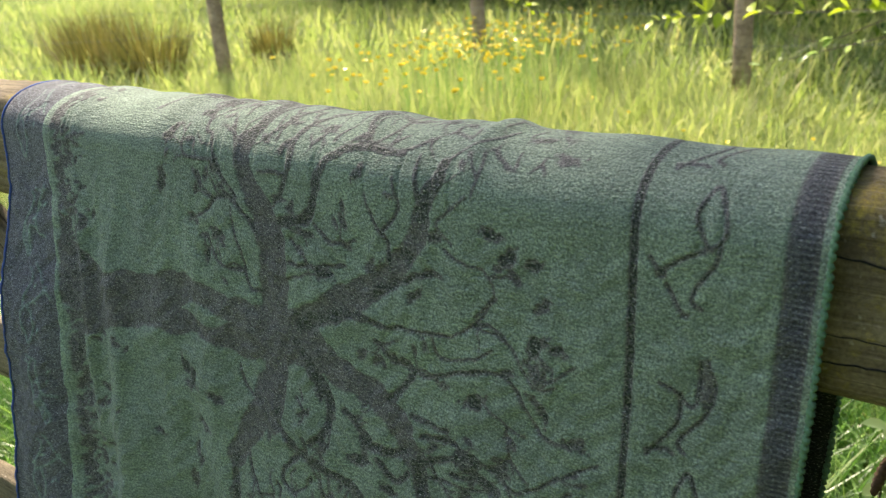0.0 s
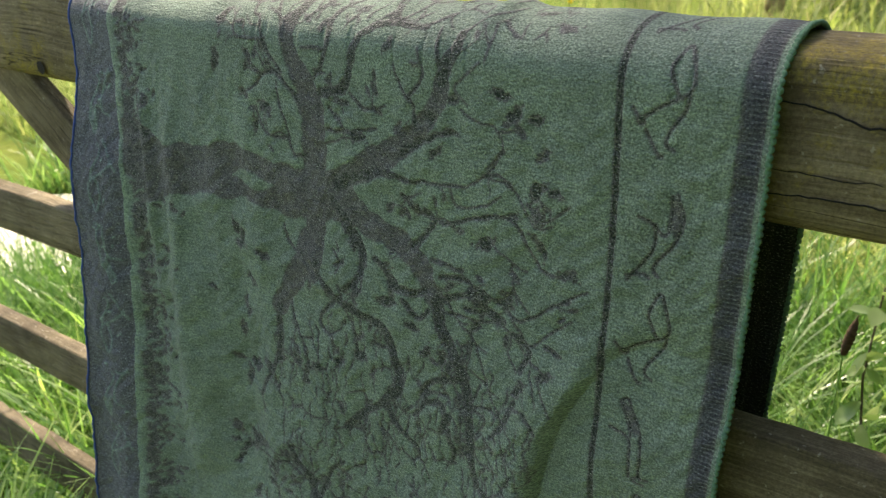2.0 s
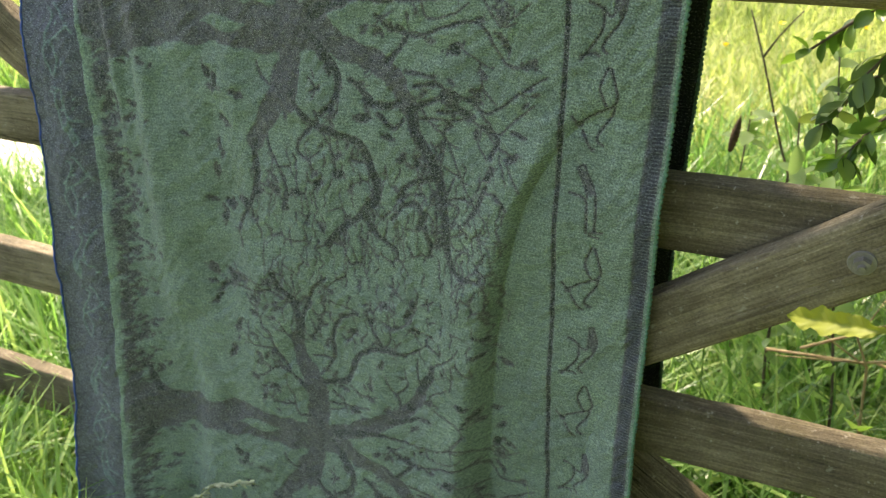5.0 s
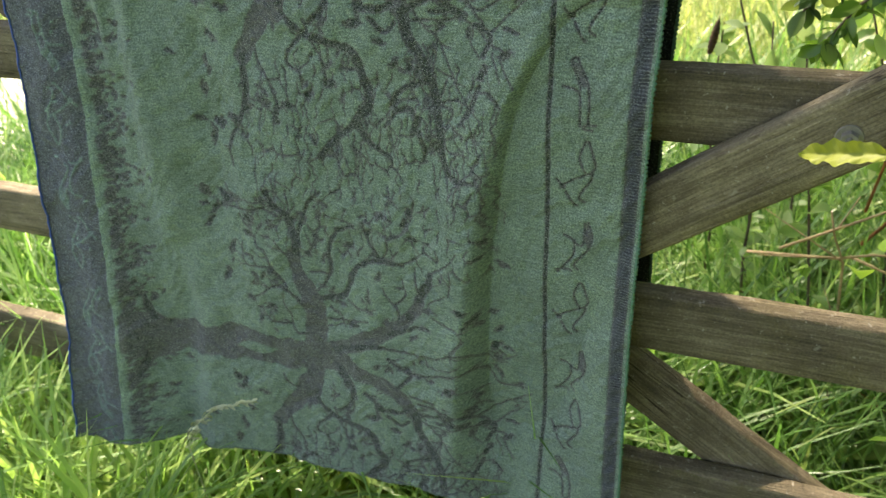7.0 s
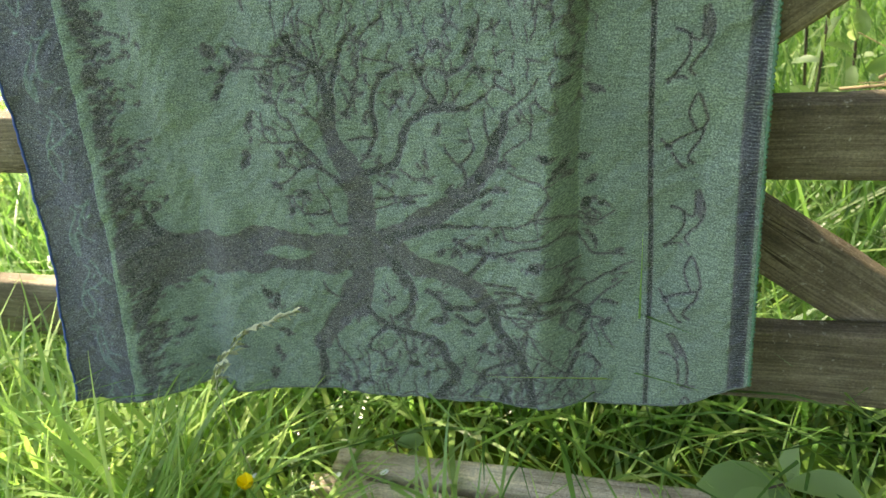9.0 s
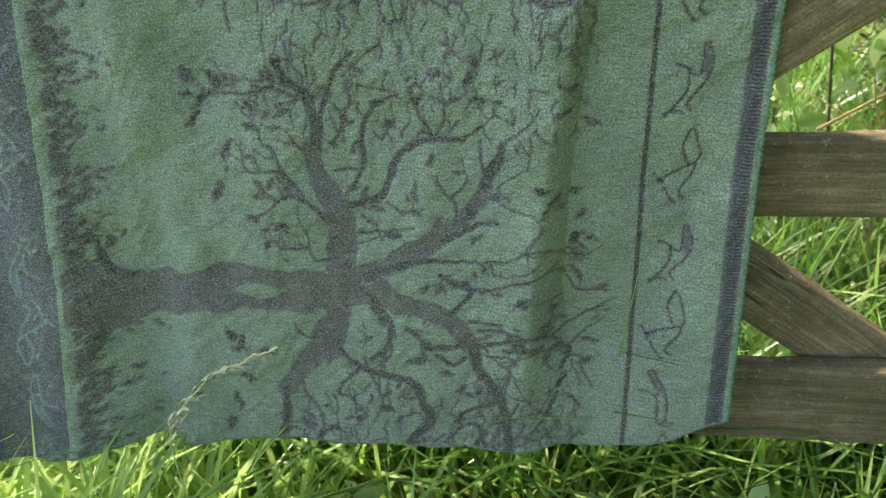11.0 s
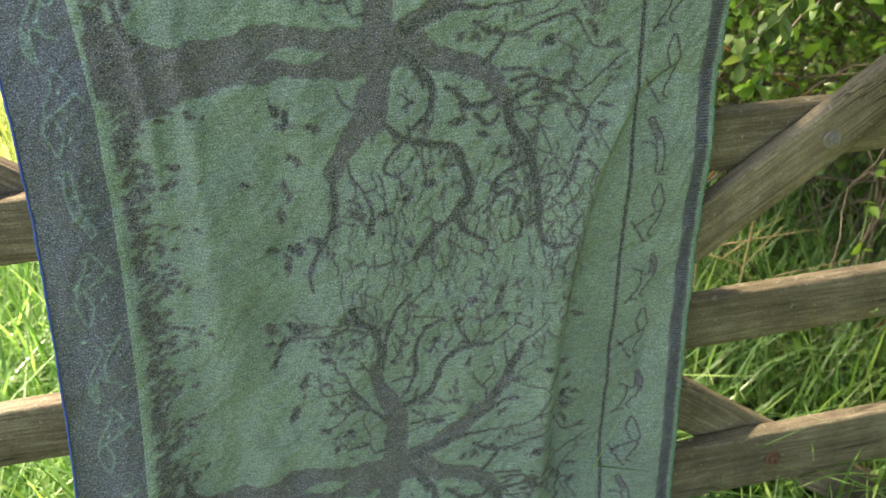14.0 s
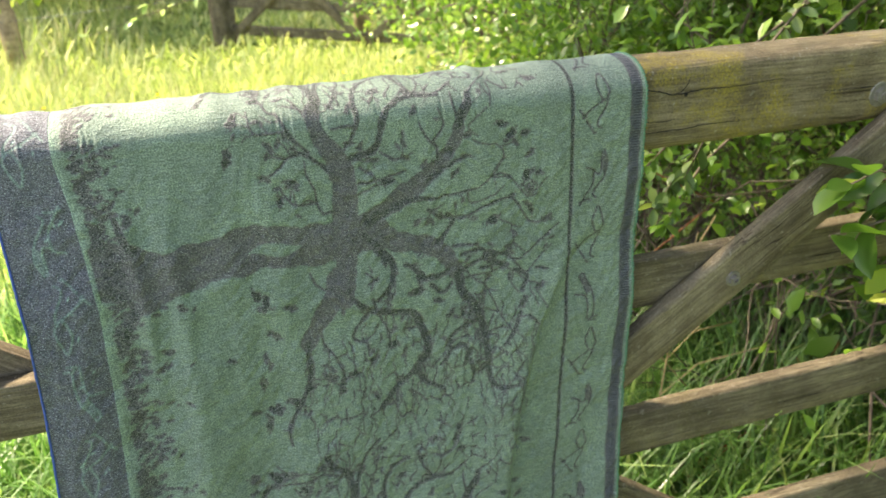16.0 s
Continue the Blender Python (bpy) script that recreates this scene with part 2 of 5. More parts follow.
def tube_bm(bm, pts, radii, sides=6):
    """A tapered tube along points, added to a bmesh."""
    rings = []
    pts = [Vector(p) for p in pts]
    for i, (p, r) in enumerate(zip(pts, radii)):
        d = (pts[min(i + 1, len(pts) - 1)] - pts[max(i - 1, 0)]).normalized()
        a = d.orthogonal().normalized()
        b = d.cross(a)
        rings.append([bm.verts.new(p + (a * math.cos(2 * math.pi * k / sides) + b * math.sin(2 * math.pi * k / sides)) * r) for k in range(sides)])
    for r0, r1 in zip(rings, rings[1:]):
        best = min(range(sides), key=lambda o: sum((r0[k].co - r1[(k + o) % sides].co).length for k in range(sides)))
        for k in range(sides):
            f = bm.faces.new((r0[k], r0[(k + 1) % sides], r1[(k + 1 + best) % sides], r1[(k + best) % sides]))
            f.smooth = True
    bm.faces.new(rings[0][::-1])
    bm.faces.new(rings[-1])
    return bm


def board_bm(length, height, thick, seed=0, rough=0.0012, step=0.02, edge=0.004):
    """A worn board along x from 0 to length, y from 0 to thick, z centred: rounded edges, uneven faces."""
    e = edge
    ring = [(0, -height / 2 + e), (0, -height / 6), (0, height / 6), (0, height / 2 - e), (e * 0.3, height / 2 - e * 0.3), (e, height / 2), (thick - e, height / 2),
            (thick - e * 0.3, height / 2 - e * 0.3), (thick, height / 2 - e), (thick, 0), (thick, -height / 2 + e), (thick - e, -height / 2), (e, -height / 2)]
    bm = bmesh.new()
    n = max(2, int(length / step))
    rows = []
    for i in range(n + 1):
        x = length * i / n
        row = []
        for y, z in ring:
            p = Vector((x * 1.7 + seed * 7.3, y * 9 + seed, z * 9))
            big = noise.noise(Vector((x * 2.1 + seed * 3.1, seed, 0))) * 0.0025
            d = noise.noise(p * 6) * rough + noise.noise(p * 21) * rough * 0.6
            row.append(bm.verts.new((x, y + d * (1 if y > thick / 2 else -1), z + d + big)))
        rows.append(row)
    m = len(ring)
    for a, b in zip(rows, rows[1:]):
        for k in range(m):
            f = bm.faces.new((a[k], b[k], b[(k + 1) % m], a[(k + 1) % m]))
            f.smooth = True
    bm.faces.new(rows[0])
    bm.faces.new(rows[-1][::-1])
    bmesh.ops.recalc_face_normals(bm, faces=bm.faces[:])
    return bm


def laid(ob, start, end, y=0.0):
    """Turns a board so that it runs from start to end, both (x, z), in the gate's plane."""
    dx, dz = end[0] - start[0], end[1] - start[1]
    ob.matrix_local = Matrix.Translation((start[0], y, start[1])) @ Matrix.Rotation(-math.atan2(dz, dx), 4, "Y")
    return ob


rng = np.random.default_rng(7)

# ---- ground ----
def ground_z(x, y):
    return 0.02 * np.sin(x * 1.3 + 0.5) * np.cos(y * 0.9) * np.clip(np.hypot(x, y) - 0.6, 0, 1.5) - 0.01 - 0.075 * np.clip(y - 2, 0, 7) * np.clip((x + 2.2) / 1.6, 0, 1)


def grid_mesh(name, xs, ys, height, smooth=True):
    X, Y = np.meshgrid(xs, ys)
    v = np.stack([X, Y, height(X, Y)], -1).reshape(-1, 3)
    k = np.arange(len(xs) * len(ys)).reshape(len(ys), len(xs))
    q = np.stack([k[:-1, :-1], k[:-1, 1:], k[1:, 1:], k[1:, :-1]], -1).reshape(-1, 4)
    return mesh_of(name, v, q, smooth)


def soil_material():
    m, nt, out = nodes_of("meadow_soil")
    w = coords(nt)
    n1, n2 = noise_of(nt, w, 1.4, 6, 0.65), noise_of(nt, w, 22.0, 6, 0.7)
    col = ramp(nt, n1, [(0.3, (0.07, 0.11, 0.02)), (0.55, (0.12, 0.17, 0.03)), (0.75, (0.2, 0.21, 0.06))])
    col = mixed(nt, "MULTIPLY", 1.0, col, ramp(nt, n2, [(0.3, (0.5, 0.5, 0.45)), (0.7, (1.2, 1.2, 1.1))]))
    finish(nt, out, col, 0.95, bumped(nt, n2, 0.8, 0.03), spec=0.1)
    return m


span = np.concatenate([-np.geomspace(400, 3, 26), np.linspace(-2.8, 2.8, 57), np.geomspace(3, 400, 26)])
ground = linked("ground", grid_mesh("ground", span, span, ground_z), soil_material())
tagged(ground, "grassy meadow soil reaching out to the distance", "ground", kind="structure")

# pale track that passes behind the gate
def path_strip():
    centre = [(-9.5, -4.9), (-5.2, -1.75), (-2.45, 0.78), (-1.35, 1.75)]
    pts = []
    for i in range(len(centre) - 1):
        p = [Vector((*centre[min(max(j, 0), len(centre) - 1)], 0)) for j in (i - 1, i, i + 1, i + 2)]
        for s in range(12):
            t = s / 12
            pts.append(0.5 * (2 * p[1] + (p[2] - p[0]) * t + (2 * p[0] - 5 * p[1] + 4 * p[2] - p[3]) * t * t + (3 * p[1] - p[0] - 3 * p[2] + p[3]) * t**3))
    verts, n = [], 9
    for i, p in enumerate(pts):
        d = (pts[min(i + 1, len(pts) - 1)] - pts[max(i - 1, 0)]).normalized()
        s = Vector((-d.y, d.x, 0))
        for k in range(n):
            f = 2 * k / (n - 1) - 1
            ragged = 0.05 * noise.noise(Vector((i * 0.6, f * 2, 3))) if k in (0, n - 1) else 0
            q = p + s * (f * 0.42 + ragged)
            verts.append((q.x, q.y, float(ground_z(q.x, q.y)) + 0.012 * (1 - f * f) + 0.004))
    k = np.arange(len(verts)).reshape(-1, n)
    quads = np.stack([k[:-1, 1:], k[:-1, :-1], k[1:, :-1], k[1:, 1:]], -1).reshape(-1, 4)
    return mesh_of("track", verts, quads, True), pts


track_mesh, track_line = path_strip()
track = tagged(linked("track", track_mesh, M_PATH), "pale bare concrete track edged with grass", "path", kind="structure")
TRACK = np.array([(p.x, p.y) for p in track_line])


def off_track(x, y, gap=0.42):
    d = np.min(np.hypot(x[:, None] - TRACK[None, :, 0], y[:, None] - TRACK[None, :, 1]), axis=1)
    return d > gap


# ---- gate ----
gate = thing("field_gate", "weathered wooden field gate with mossy bars and diagonal braces", "gate")
top = laid(part("top_rail", board_bm(2.9, 0.104, 0.070, 1, 0.0016, 0.02, 0.011), M_TOPRAIL, gate, "thick mossy top rail"), (-1.65, 0.997), (1.25, 0.939))
for z0, z1, h, seed in ((0.722, 0.722, 0.070, 2), (0.475, 0.475, 0.076, 3), (0.212, 0.217, 0.098, 4)):
    laid(part("bar", board_bm(2.9, h, 0.024, seed), M_RAIL, gate), (-1.65, z0), (1.25, z1))
laid(part("brace", board_bm(0.63, 0.066, 0.022, 5), M_BRACE, gate), (0.256, 0.597), (0.772, 0.962), -0.024)
laid(part("brace", board_bm(0.95, 0.07, 0.022, 6), M_BRACE, gate), (0.02, 0.55), (0.78, -0.02), 0.026)
laid(part("brace", board_bm(0.95, 0.075, 0.022, 7), M_BRACE, gate), (-0.8, 1.02), (-0.05, 0.44), 0.026)
for x in (-1.65, 1.19):
    ob = part("stile", board_bm(1.02, 0.075, 0.05, 8), M_RAIL, gate)
    ob.matrix_local = Matrix.Translation((x, -0.014, 0.03)) @ Matrix.Rotation(radians(-90), 4, "Y")


def bolt(x, y, z, r, material, label):
    bm = bmesh.new()
    plate = bmesh.new()
    for to, rad, y0, y1, k in ((plate, r * 1.5, 0.0, -0.002, 20), (bm, r, -0.002, -0.008, 6), (bm, r * 0.45, -0.008, -0.012, 12)):
        bmesh.ops.create_cone(to, cap_ends=True, segments=k, radius1=rad, radius2=rad * 0.94, depth=abs(y1 - y0),
                                    matrix=Matrix.Translation((0, (y0 + y1) / 2, 0)) @ Matrix.Rotation(radians(90), 4, "X"))
    ob = part("bolt", bm, material, gate, label)
    part("washer", plate, material, ob)
    ob.location = (x, y, z)
    return ob


bolt(0.435, -0.024, 0.721, 0.0072, M_BOLT, "grey steel hexagon bolt")
bolt(0.462, 0.0, 0.218, 0.008, M_RUST, "rusty bolt head")
bolt(0.638, 0.0, 0.936, 0.011, M_BOLT, "grey steel hinge bolt")


def hole(x, y, z, r):
    """A hole, its dark inside painted as a near-black disc on the face."""
    bm = bmesh.new()
    bmesh.ops.create_circle(bm, cap_ends=True, segments=18, radius=r, matrix=Matrix.Translation((0, -0.0025, 0)) @ Matrix.Rotation(radians(90), 4, "X"))
    part("hole", bm, M_HOLE, gate, "small hole drawn as a near-black disc").location = (x, y, z)


hole(0.352, 0.0, 0.972, 0.0026)
hole(-0.505, 0.0, 0.938, 0.0075)


def crack(*pts, w=0.0008):
    """A dark drying crack along the top rail's face."""
    dense = []
    for (x0, z0), (x1, z1) in zip(pts, pts[1:]):
        for t in np.linspace(0, 1, 8)[:-1]:
            x = x0 + (x1 - x0) * t
            dense.append((x, -0.0008, z0 + (z1 - z0) * t + 0.0012 * noise.noise(Vector((x * 160, z0 * 9, 3)))))
    n = len(dense)
    part("crack", tube_bm(bmesh.new(), dense, [0.6 * w * (0.25 + math.sin(math.pi * min(0.97, k / n + 0.03)) ** 0.5) for k in range(n)], 5), M_HOLE, gate, "dark drying crack")


crack((0.270, 0.984), (0.296, 0.983), (0.318, 0.979), (0.336, 0.9725), (0.352, 0.9735), (0.375, 0.975), (0.42, 0.973), (0.50, 0.975), w=0.0009)
crack((0.343, 0.974), (0.351, 0.979), (0.355, 0.985), (0.357, 0.992), w=0.0006)
crack((0.280, 0.929), (0.296, 0.929), (0.327, 0.930), (0.354, 0.929), (0.381, 0.931), (0.45, 0.928), w=0.0007)
crack((0.285, 0.944), (0.326, 0.942), (0.350, 0.943), w=0.0005)
crack((0.55, 0.951), (0.68, 0.945), (0.80, 0.948), w=0.0007)


# ---- shawl ----
PERIOD, AXIS, WIDE = 0.476, 0.874, 0.70     # the woven tree's repeat, the height of its first trunk, the cloth's width
CELL = 0.0008
NX, NY = int(WIDE / CELL), int(PERIOD / CELL)
ink = np.zeros((NY, NX), np.float32)        # 1: dark thread, 0: green
prng = np.random.default_rng(11)


def dab(u, d, r, value=1.0, stretch=1.0, angle=0.0):
    """A soft-edged spot of thread in the repeat: u across the cloth, d up from the trunk's line."""
    cx, cy, k = u * WIDE / CELL, -d / CELL, int(r * stretch / CELL) + 3
    ix, iy = int(cx), int(cy)
    x0, x1 = max(0, ix - k), min(NX, ix + k + 1)
    if x1 <= x0:
        return
    ys, xs = np.arange(iy - k, iy + k + 1), np.arange(x0, x1)
    X, Y = np.meshgrid((xs - cx) * CELL, (ys - cy) * CELL)
    c, s = math.cos(angle), math.sin(angle)
    dist = np.hypot((c * X - s * Y) / stretch, s * X + c * Y)
    a = np.clip((r - dist) / (1.3 * CELL) + 0.5, 0, 1)
    rows = ys % NY
    old = ink[np.ix_(rows, xs)]
    ink[np.ix_(rows, xs)] = np.maximum(old, a * value) if value > 0 else old * (1 - a) + a * (-value - 1) * (value < -1)


def curve_of(pts, step=0.0013):
    """Points along a smooth curve through pts, in cloth metres."""
    p = [np.array((u * WIDE, d)) for u, d in pts]
    p = [2 * p[0] - p[1], *p, 2 * p[-1] - p[-2]]
    out = []
    for a, b, c, e in zip(p, p[1:], p[2:], p[3:]):
        n = max(2, int(np.linalg.norm(c - b) / step))
        for t in np.arange(n) / n:
            out.append(0.5 * (2 * b + (c - a) * t + (2 * a - 5 * b + 4 * c - e) * t * t + (3 * b - a - 3 * c + e) * t**3))
    return np.array(out)


limb_paths = []


def limb(w0, w1, *pts):
    w0, w1 = 0.9 * w0, 0.9 * w1
    c = curve_of(pts)
    limb_paths.append((c, w0, w1))
    for i, (x, d) in enumerate(c):
        f = i / len(c)
        w = max(0.0019, (w0 + (w1 - w0) * f) * (1 + 0.3 * noise.noise(Vector((x * 70, d * 70, 1))) + 0.25 * noise.noise(Vector((x * 260, d * 260, 4)))))
        dab(x / WIDE, d + 0.0018 * noise.noise(Vector((x * 120, d * 120, 5))), w / 2, 1.0 if w > 0.012 else 1.2)


def leaf_dab(x, d, angle, size):
    dab(x / WIDE, d, size * 0.25, 1.12, 2.3, angle)


def twig(x, d, heading, length, w, curl, leafy=True, depth=0):
    n = int(length / 0.0014)
    for i in range(n):
        heading += curl * 0.0014 + prng.normal(0, 0.16)
        x, d = x + math.cos(heading) * 0.0014, d + math.sin(heading) * 0.0014
        if not 0.19 < x / WIDE < 0.84:
            break
        dab(x / WIDE, d, w * (1 - 0.4 * i / n) / 2, 1.3)
        if depth < 2 and prng.random() < 0.035:
            twig(x, d, heading + prng.choice((-1, 1)) * prng.uniform(0.5, 1.1), length * 0.5, w * 0.75, -curl, leafy, depth + 1)
    if leafy and prng.random() < 0.6:
        for k in range(prng.integers(1, 4)):
            a = -heading + prng.uniform(-0.9, 0.9)
            leaf_dab(x + prng.normal(0, 0.004), d + prng.normal(0, 0.004), a, prng.uniform(0.006, 0.011))


def woven_tree():
    limb(0.0582, 0.0443, (0.112, 0.013), (0.148, 0.002), (0.184, -0.006))
    limb(0.0492, 0.0406, (0.176, -0.004), (0.275, 0.003), (0.336, 0.005))
    limb(0.0481, 0.0441, (0.307, 0.004), (0.345, 0.006), (0.412, -0.002), (0.480, -0.002))
    limb(0.0384, 0.0372, (0.446, -0.002), (0.488, -0.002), (0.523, 0.001))
    limb(0.0208, 0.0077, (0.171, -0.025), (0.144, -0.034), (0.123, -0.062))
    limb(0.0163, 0.0054, (0.181, 0.015), (0.155, 0.032), (0.146, 0.062))
    limb(0.0322, 0.0253, (0.470, -0.004), (0.478, 0.034), (0.482, 0.062))
    limb(0.0282, 0.0184, (0.482, 0.062), (0.474, 0.087), (0.458, 0.107))
    limb(0.0187, 0.0132, (0.458, 0.107), (0.449, 0.129), (0.458, 0.152), (0.456, 0.170))
    limb(0.0078, 0.0052, (0.456, 0.170), (0.445, 0.189), (0.422, 0.202), (0.414, 0.218))
    limb(0.0065, 0.0040, (0.461, 0.165), (0.474, 0.191), (0.489, 0.210), (0.509, 0.221))
    limb(0.0031, 0.0021, (0.449, 0.174), (0.439, 0.189), (0.416, 0.197), (0.396, 0.202), (0.359, 0.203), (0.336, 0.208), (0.325, 0.215))
    limb(0.0037, 0.0031, (0.430, 0.187), (0.401, 0.194), (0.365, 0.190), (0.326, 0.191))
    limb(0.0032, 0.0022, (0.440, 0.133), (0.427, 0.149), (0.418, 0.159))
    limb(0.0038, 0.0022, (0.436, 0.097), (0.416, 0.114), (0.406, 0.128), (0.398, 0.142), (0.386, 0.148), (0.376, 0.165), (0.360, 0.175), (0.353, 0.183))
    limb(0.0032, 0.0026, (0.407, 0.121), (0.376, 0.121), (0.360, 0.126), (0.357, 0.150))
    limb(0.0050, 0.0022, (0.464, 0.072), (0.442, 0.089), (0.423, 0.096), (0.403, 0.094), (0.384, 0.083), (0.354, 0.073))
    limb(0.0022, 0.0017, (0.423, 0.096), (0.398, 0.094), (0.375, 0.098))
    limb(0.0037, 0.0018, (0.463, 0.031), (0.444, 0.030), (0.436, 0.042), (0.435, 0.058), (0.426, 0.074), (0.427, 0.090))
    limb(0.0030, 0.0024, (0.436, 0.043), (0.407, 0.044), (0.389, 0.055), (0.384, 0.067))
    limb(0.0230, 0.0207, (0.490, 0.009), (0.535, 0.023), (0.575, 0.038), (0.606, 0.050))
    limb(0.0187, 0.0156, (0.602, 0.048), (0.631, 0.062), (0.651, 0.077), (0.669, 0.093))
    limb(0.0145, 0.0078, (0.669, 0.093), (0.675, 0.111), (0.688, 0.125), (0.692, 0.141))
    limb(0.0029, 0.0015, (0.694, 0.141), (0.714, 0.152), (0.729, 0.163), (0.737, 0.173))
    limb(0.0041, 0.0021, (0.671, 0.111), (0.665, 0.127), (0.664, 0.143))
    limb(0.0048, 0.0021, (0.632, 0.065), (0.633, 0.084), (0.623, 0.092), (0.612, 0.105), (0.609, 0.113))
    limb(0.0032, 0.0016, (0.629, 0.092), (0.642, 0.100), (0.648, 0.108), (0.644, 0.116), (0.640, 0.127))
    limb(0.0076, 0.0088, (0.496, 0.084), (0.515, 0.087), (0.536, 0.092), (0.548, 0.108), (0.553, 0.121))
    limb(0.0079, 0.0048, (0.553, 0.121), (0.564, 0.132), (0.589, 0.142), (0.617, 0.144), (0.646, 0.143))
    limb(0.0033, 0.0067, (0.489, 0.094), (0.507, 0.110), (0.515, 0.126), (0.512, 0.143))
    limb(0.0061, 0.0046, (0.512, 0.143), (0.517, 0.159), (0.531, 0.173), (0.562, 0.184))
    limb(0.0043, 0.0027, (0.512, 0.118), (0.492, 0.118), (0.473, 0.117))
    limb(0.0046, 0.0020, (0.475, 0.142), (0.487, 0.155), (0.493, 0.169), (0.500, 0.179), (0.495, 0.197))
    limb(0.0037, 0.0048, (0.579, 0.180), (0.587, 0.167), (0.598, 0.154), (0.605, 0.145))
    limb(0.0030, 0.0020, (0.605, 0.145), (0.619, 0.161), (0.618, 0.179), (0.614, 0.194))
    limb(0.0034, 0.0017, (0.543, 0.087), (0.559, 0.079), (0.579, 0.078), (0.595, 0.081))
    limb(0.0034, 0.0022, (0.509, 0.073), (0.524, 0.065), (0.531, 0.058))
    limb(0.0039, 0.0028, (0.503, 0.057), (0.539, 0.058), (0.581, 0.063))
    limb(0.0023, 0.0017, (0.499, 0.044), (0.530, 0.052), (0.556, 0.053))
    limb(0.0144, 0.0039, (0.498, 0.008), (0.535, 0.020), (0.586, 0.030), (0.631, 0.028))
    limb(0.0034, 0.0017, (0.631, 0.028), (0.694, 0.031), (0.724, 0.043), (0.748, 0.064))
    limb(0.0025, 0.0020, (0.720, 0.041), (0.744, 0.043), (0.768, 0.026), (0.783, 0.013), (0.805, 0.015))
    limb(0.0050, 0.0028, (0.611, 0.015), (0.629, 0.006), (0.653, 0.000), (0.668, -0.001), (0.708, 0.008))
    limb(0.0034, 0.0028, (0.708, 0.008), (0.755, 0.014), (0.788, -0.018), (0.821, -0.022))
    limb(0.0024, 0.0018, (0.678, 0.028), (0.686, 0.015), (0.718, 0.019), (0.744, 0.030))
    limb(0.0078, 0.0037, (0.614, 0.049), (0.658, 0.064), (0.685, 0.069))
    limb(0.0022, 0.0016, (0.694, 0.085), (0.713, 0.079), (0.733, 0.076), (0.744, 0.064), (0.724, 0.046))
    limb(0.0023, 0.0017, (0.773, 0.027), (0.796, 0.018), (0.822, 0.032))
    limb(0.0016, 0.0016, (0.724, 0.118), (0.728, 0.137), (0.725, 0.149))
    limb(0.0021, 0.0016, (0.702, 0.089), (0.688, 0.101), (0.720, 0.118))
    limb(0.0215, 0.0227, (0.496, -0.008), (0.530, -0.011), (0.579, -0.020), (0.612, -0.026))
    limb(0.0212, 0.0212, (0.608, -0.026), (0.634, -0.038), (0.655, -0.063))
    limb(0.0067, 0.0040, (0.662, -0.066), (0.690, -0.055), (0.724, -0.050), (0.752, -0.054))
    limb(0.0031, 0.0021, (0.749, -0.052), (0.769, -0.071), (0.785, -0.079), (0.802, -0.069), (0.832, -0.051))
    limb(0.0022, 0.0017, (0.749, -0.048), (0.761, -0.043), (0.781, -0.056))
    limb(0.0035, 0.0023, (0.665, -0.074), (0.706, -0.072), (0.751, -0.072), (0.783, -0.089), (0.815, -0.097))
    limb(0.0061, 0.0044, (0.624, -0.026), (0.641, -0.013), (0.654, -0.001), (0.641, 0.007))
    limb(0.0046, 0.0033, (0.651, -0.032), (0.671, -0.033), (0.696, -0.034))
    limb(0.0020, 0.0015, (0.734, -0.009), (0.765, -0.022), (0.775, -0.023))
    limb(0.0057, 0.0044, (0.609, -0.073), (0.631, -0.085), (0.648, -0.075))


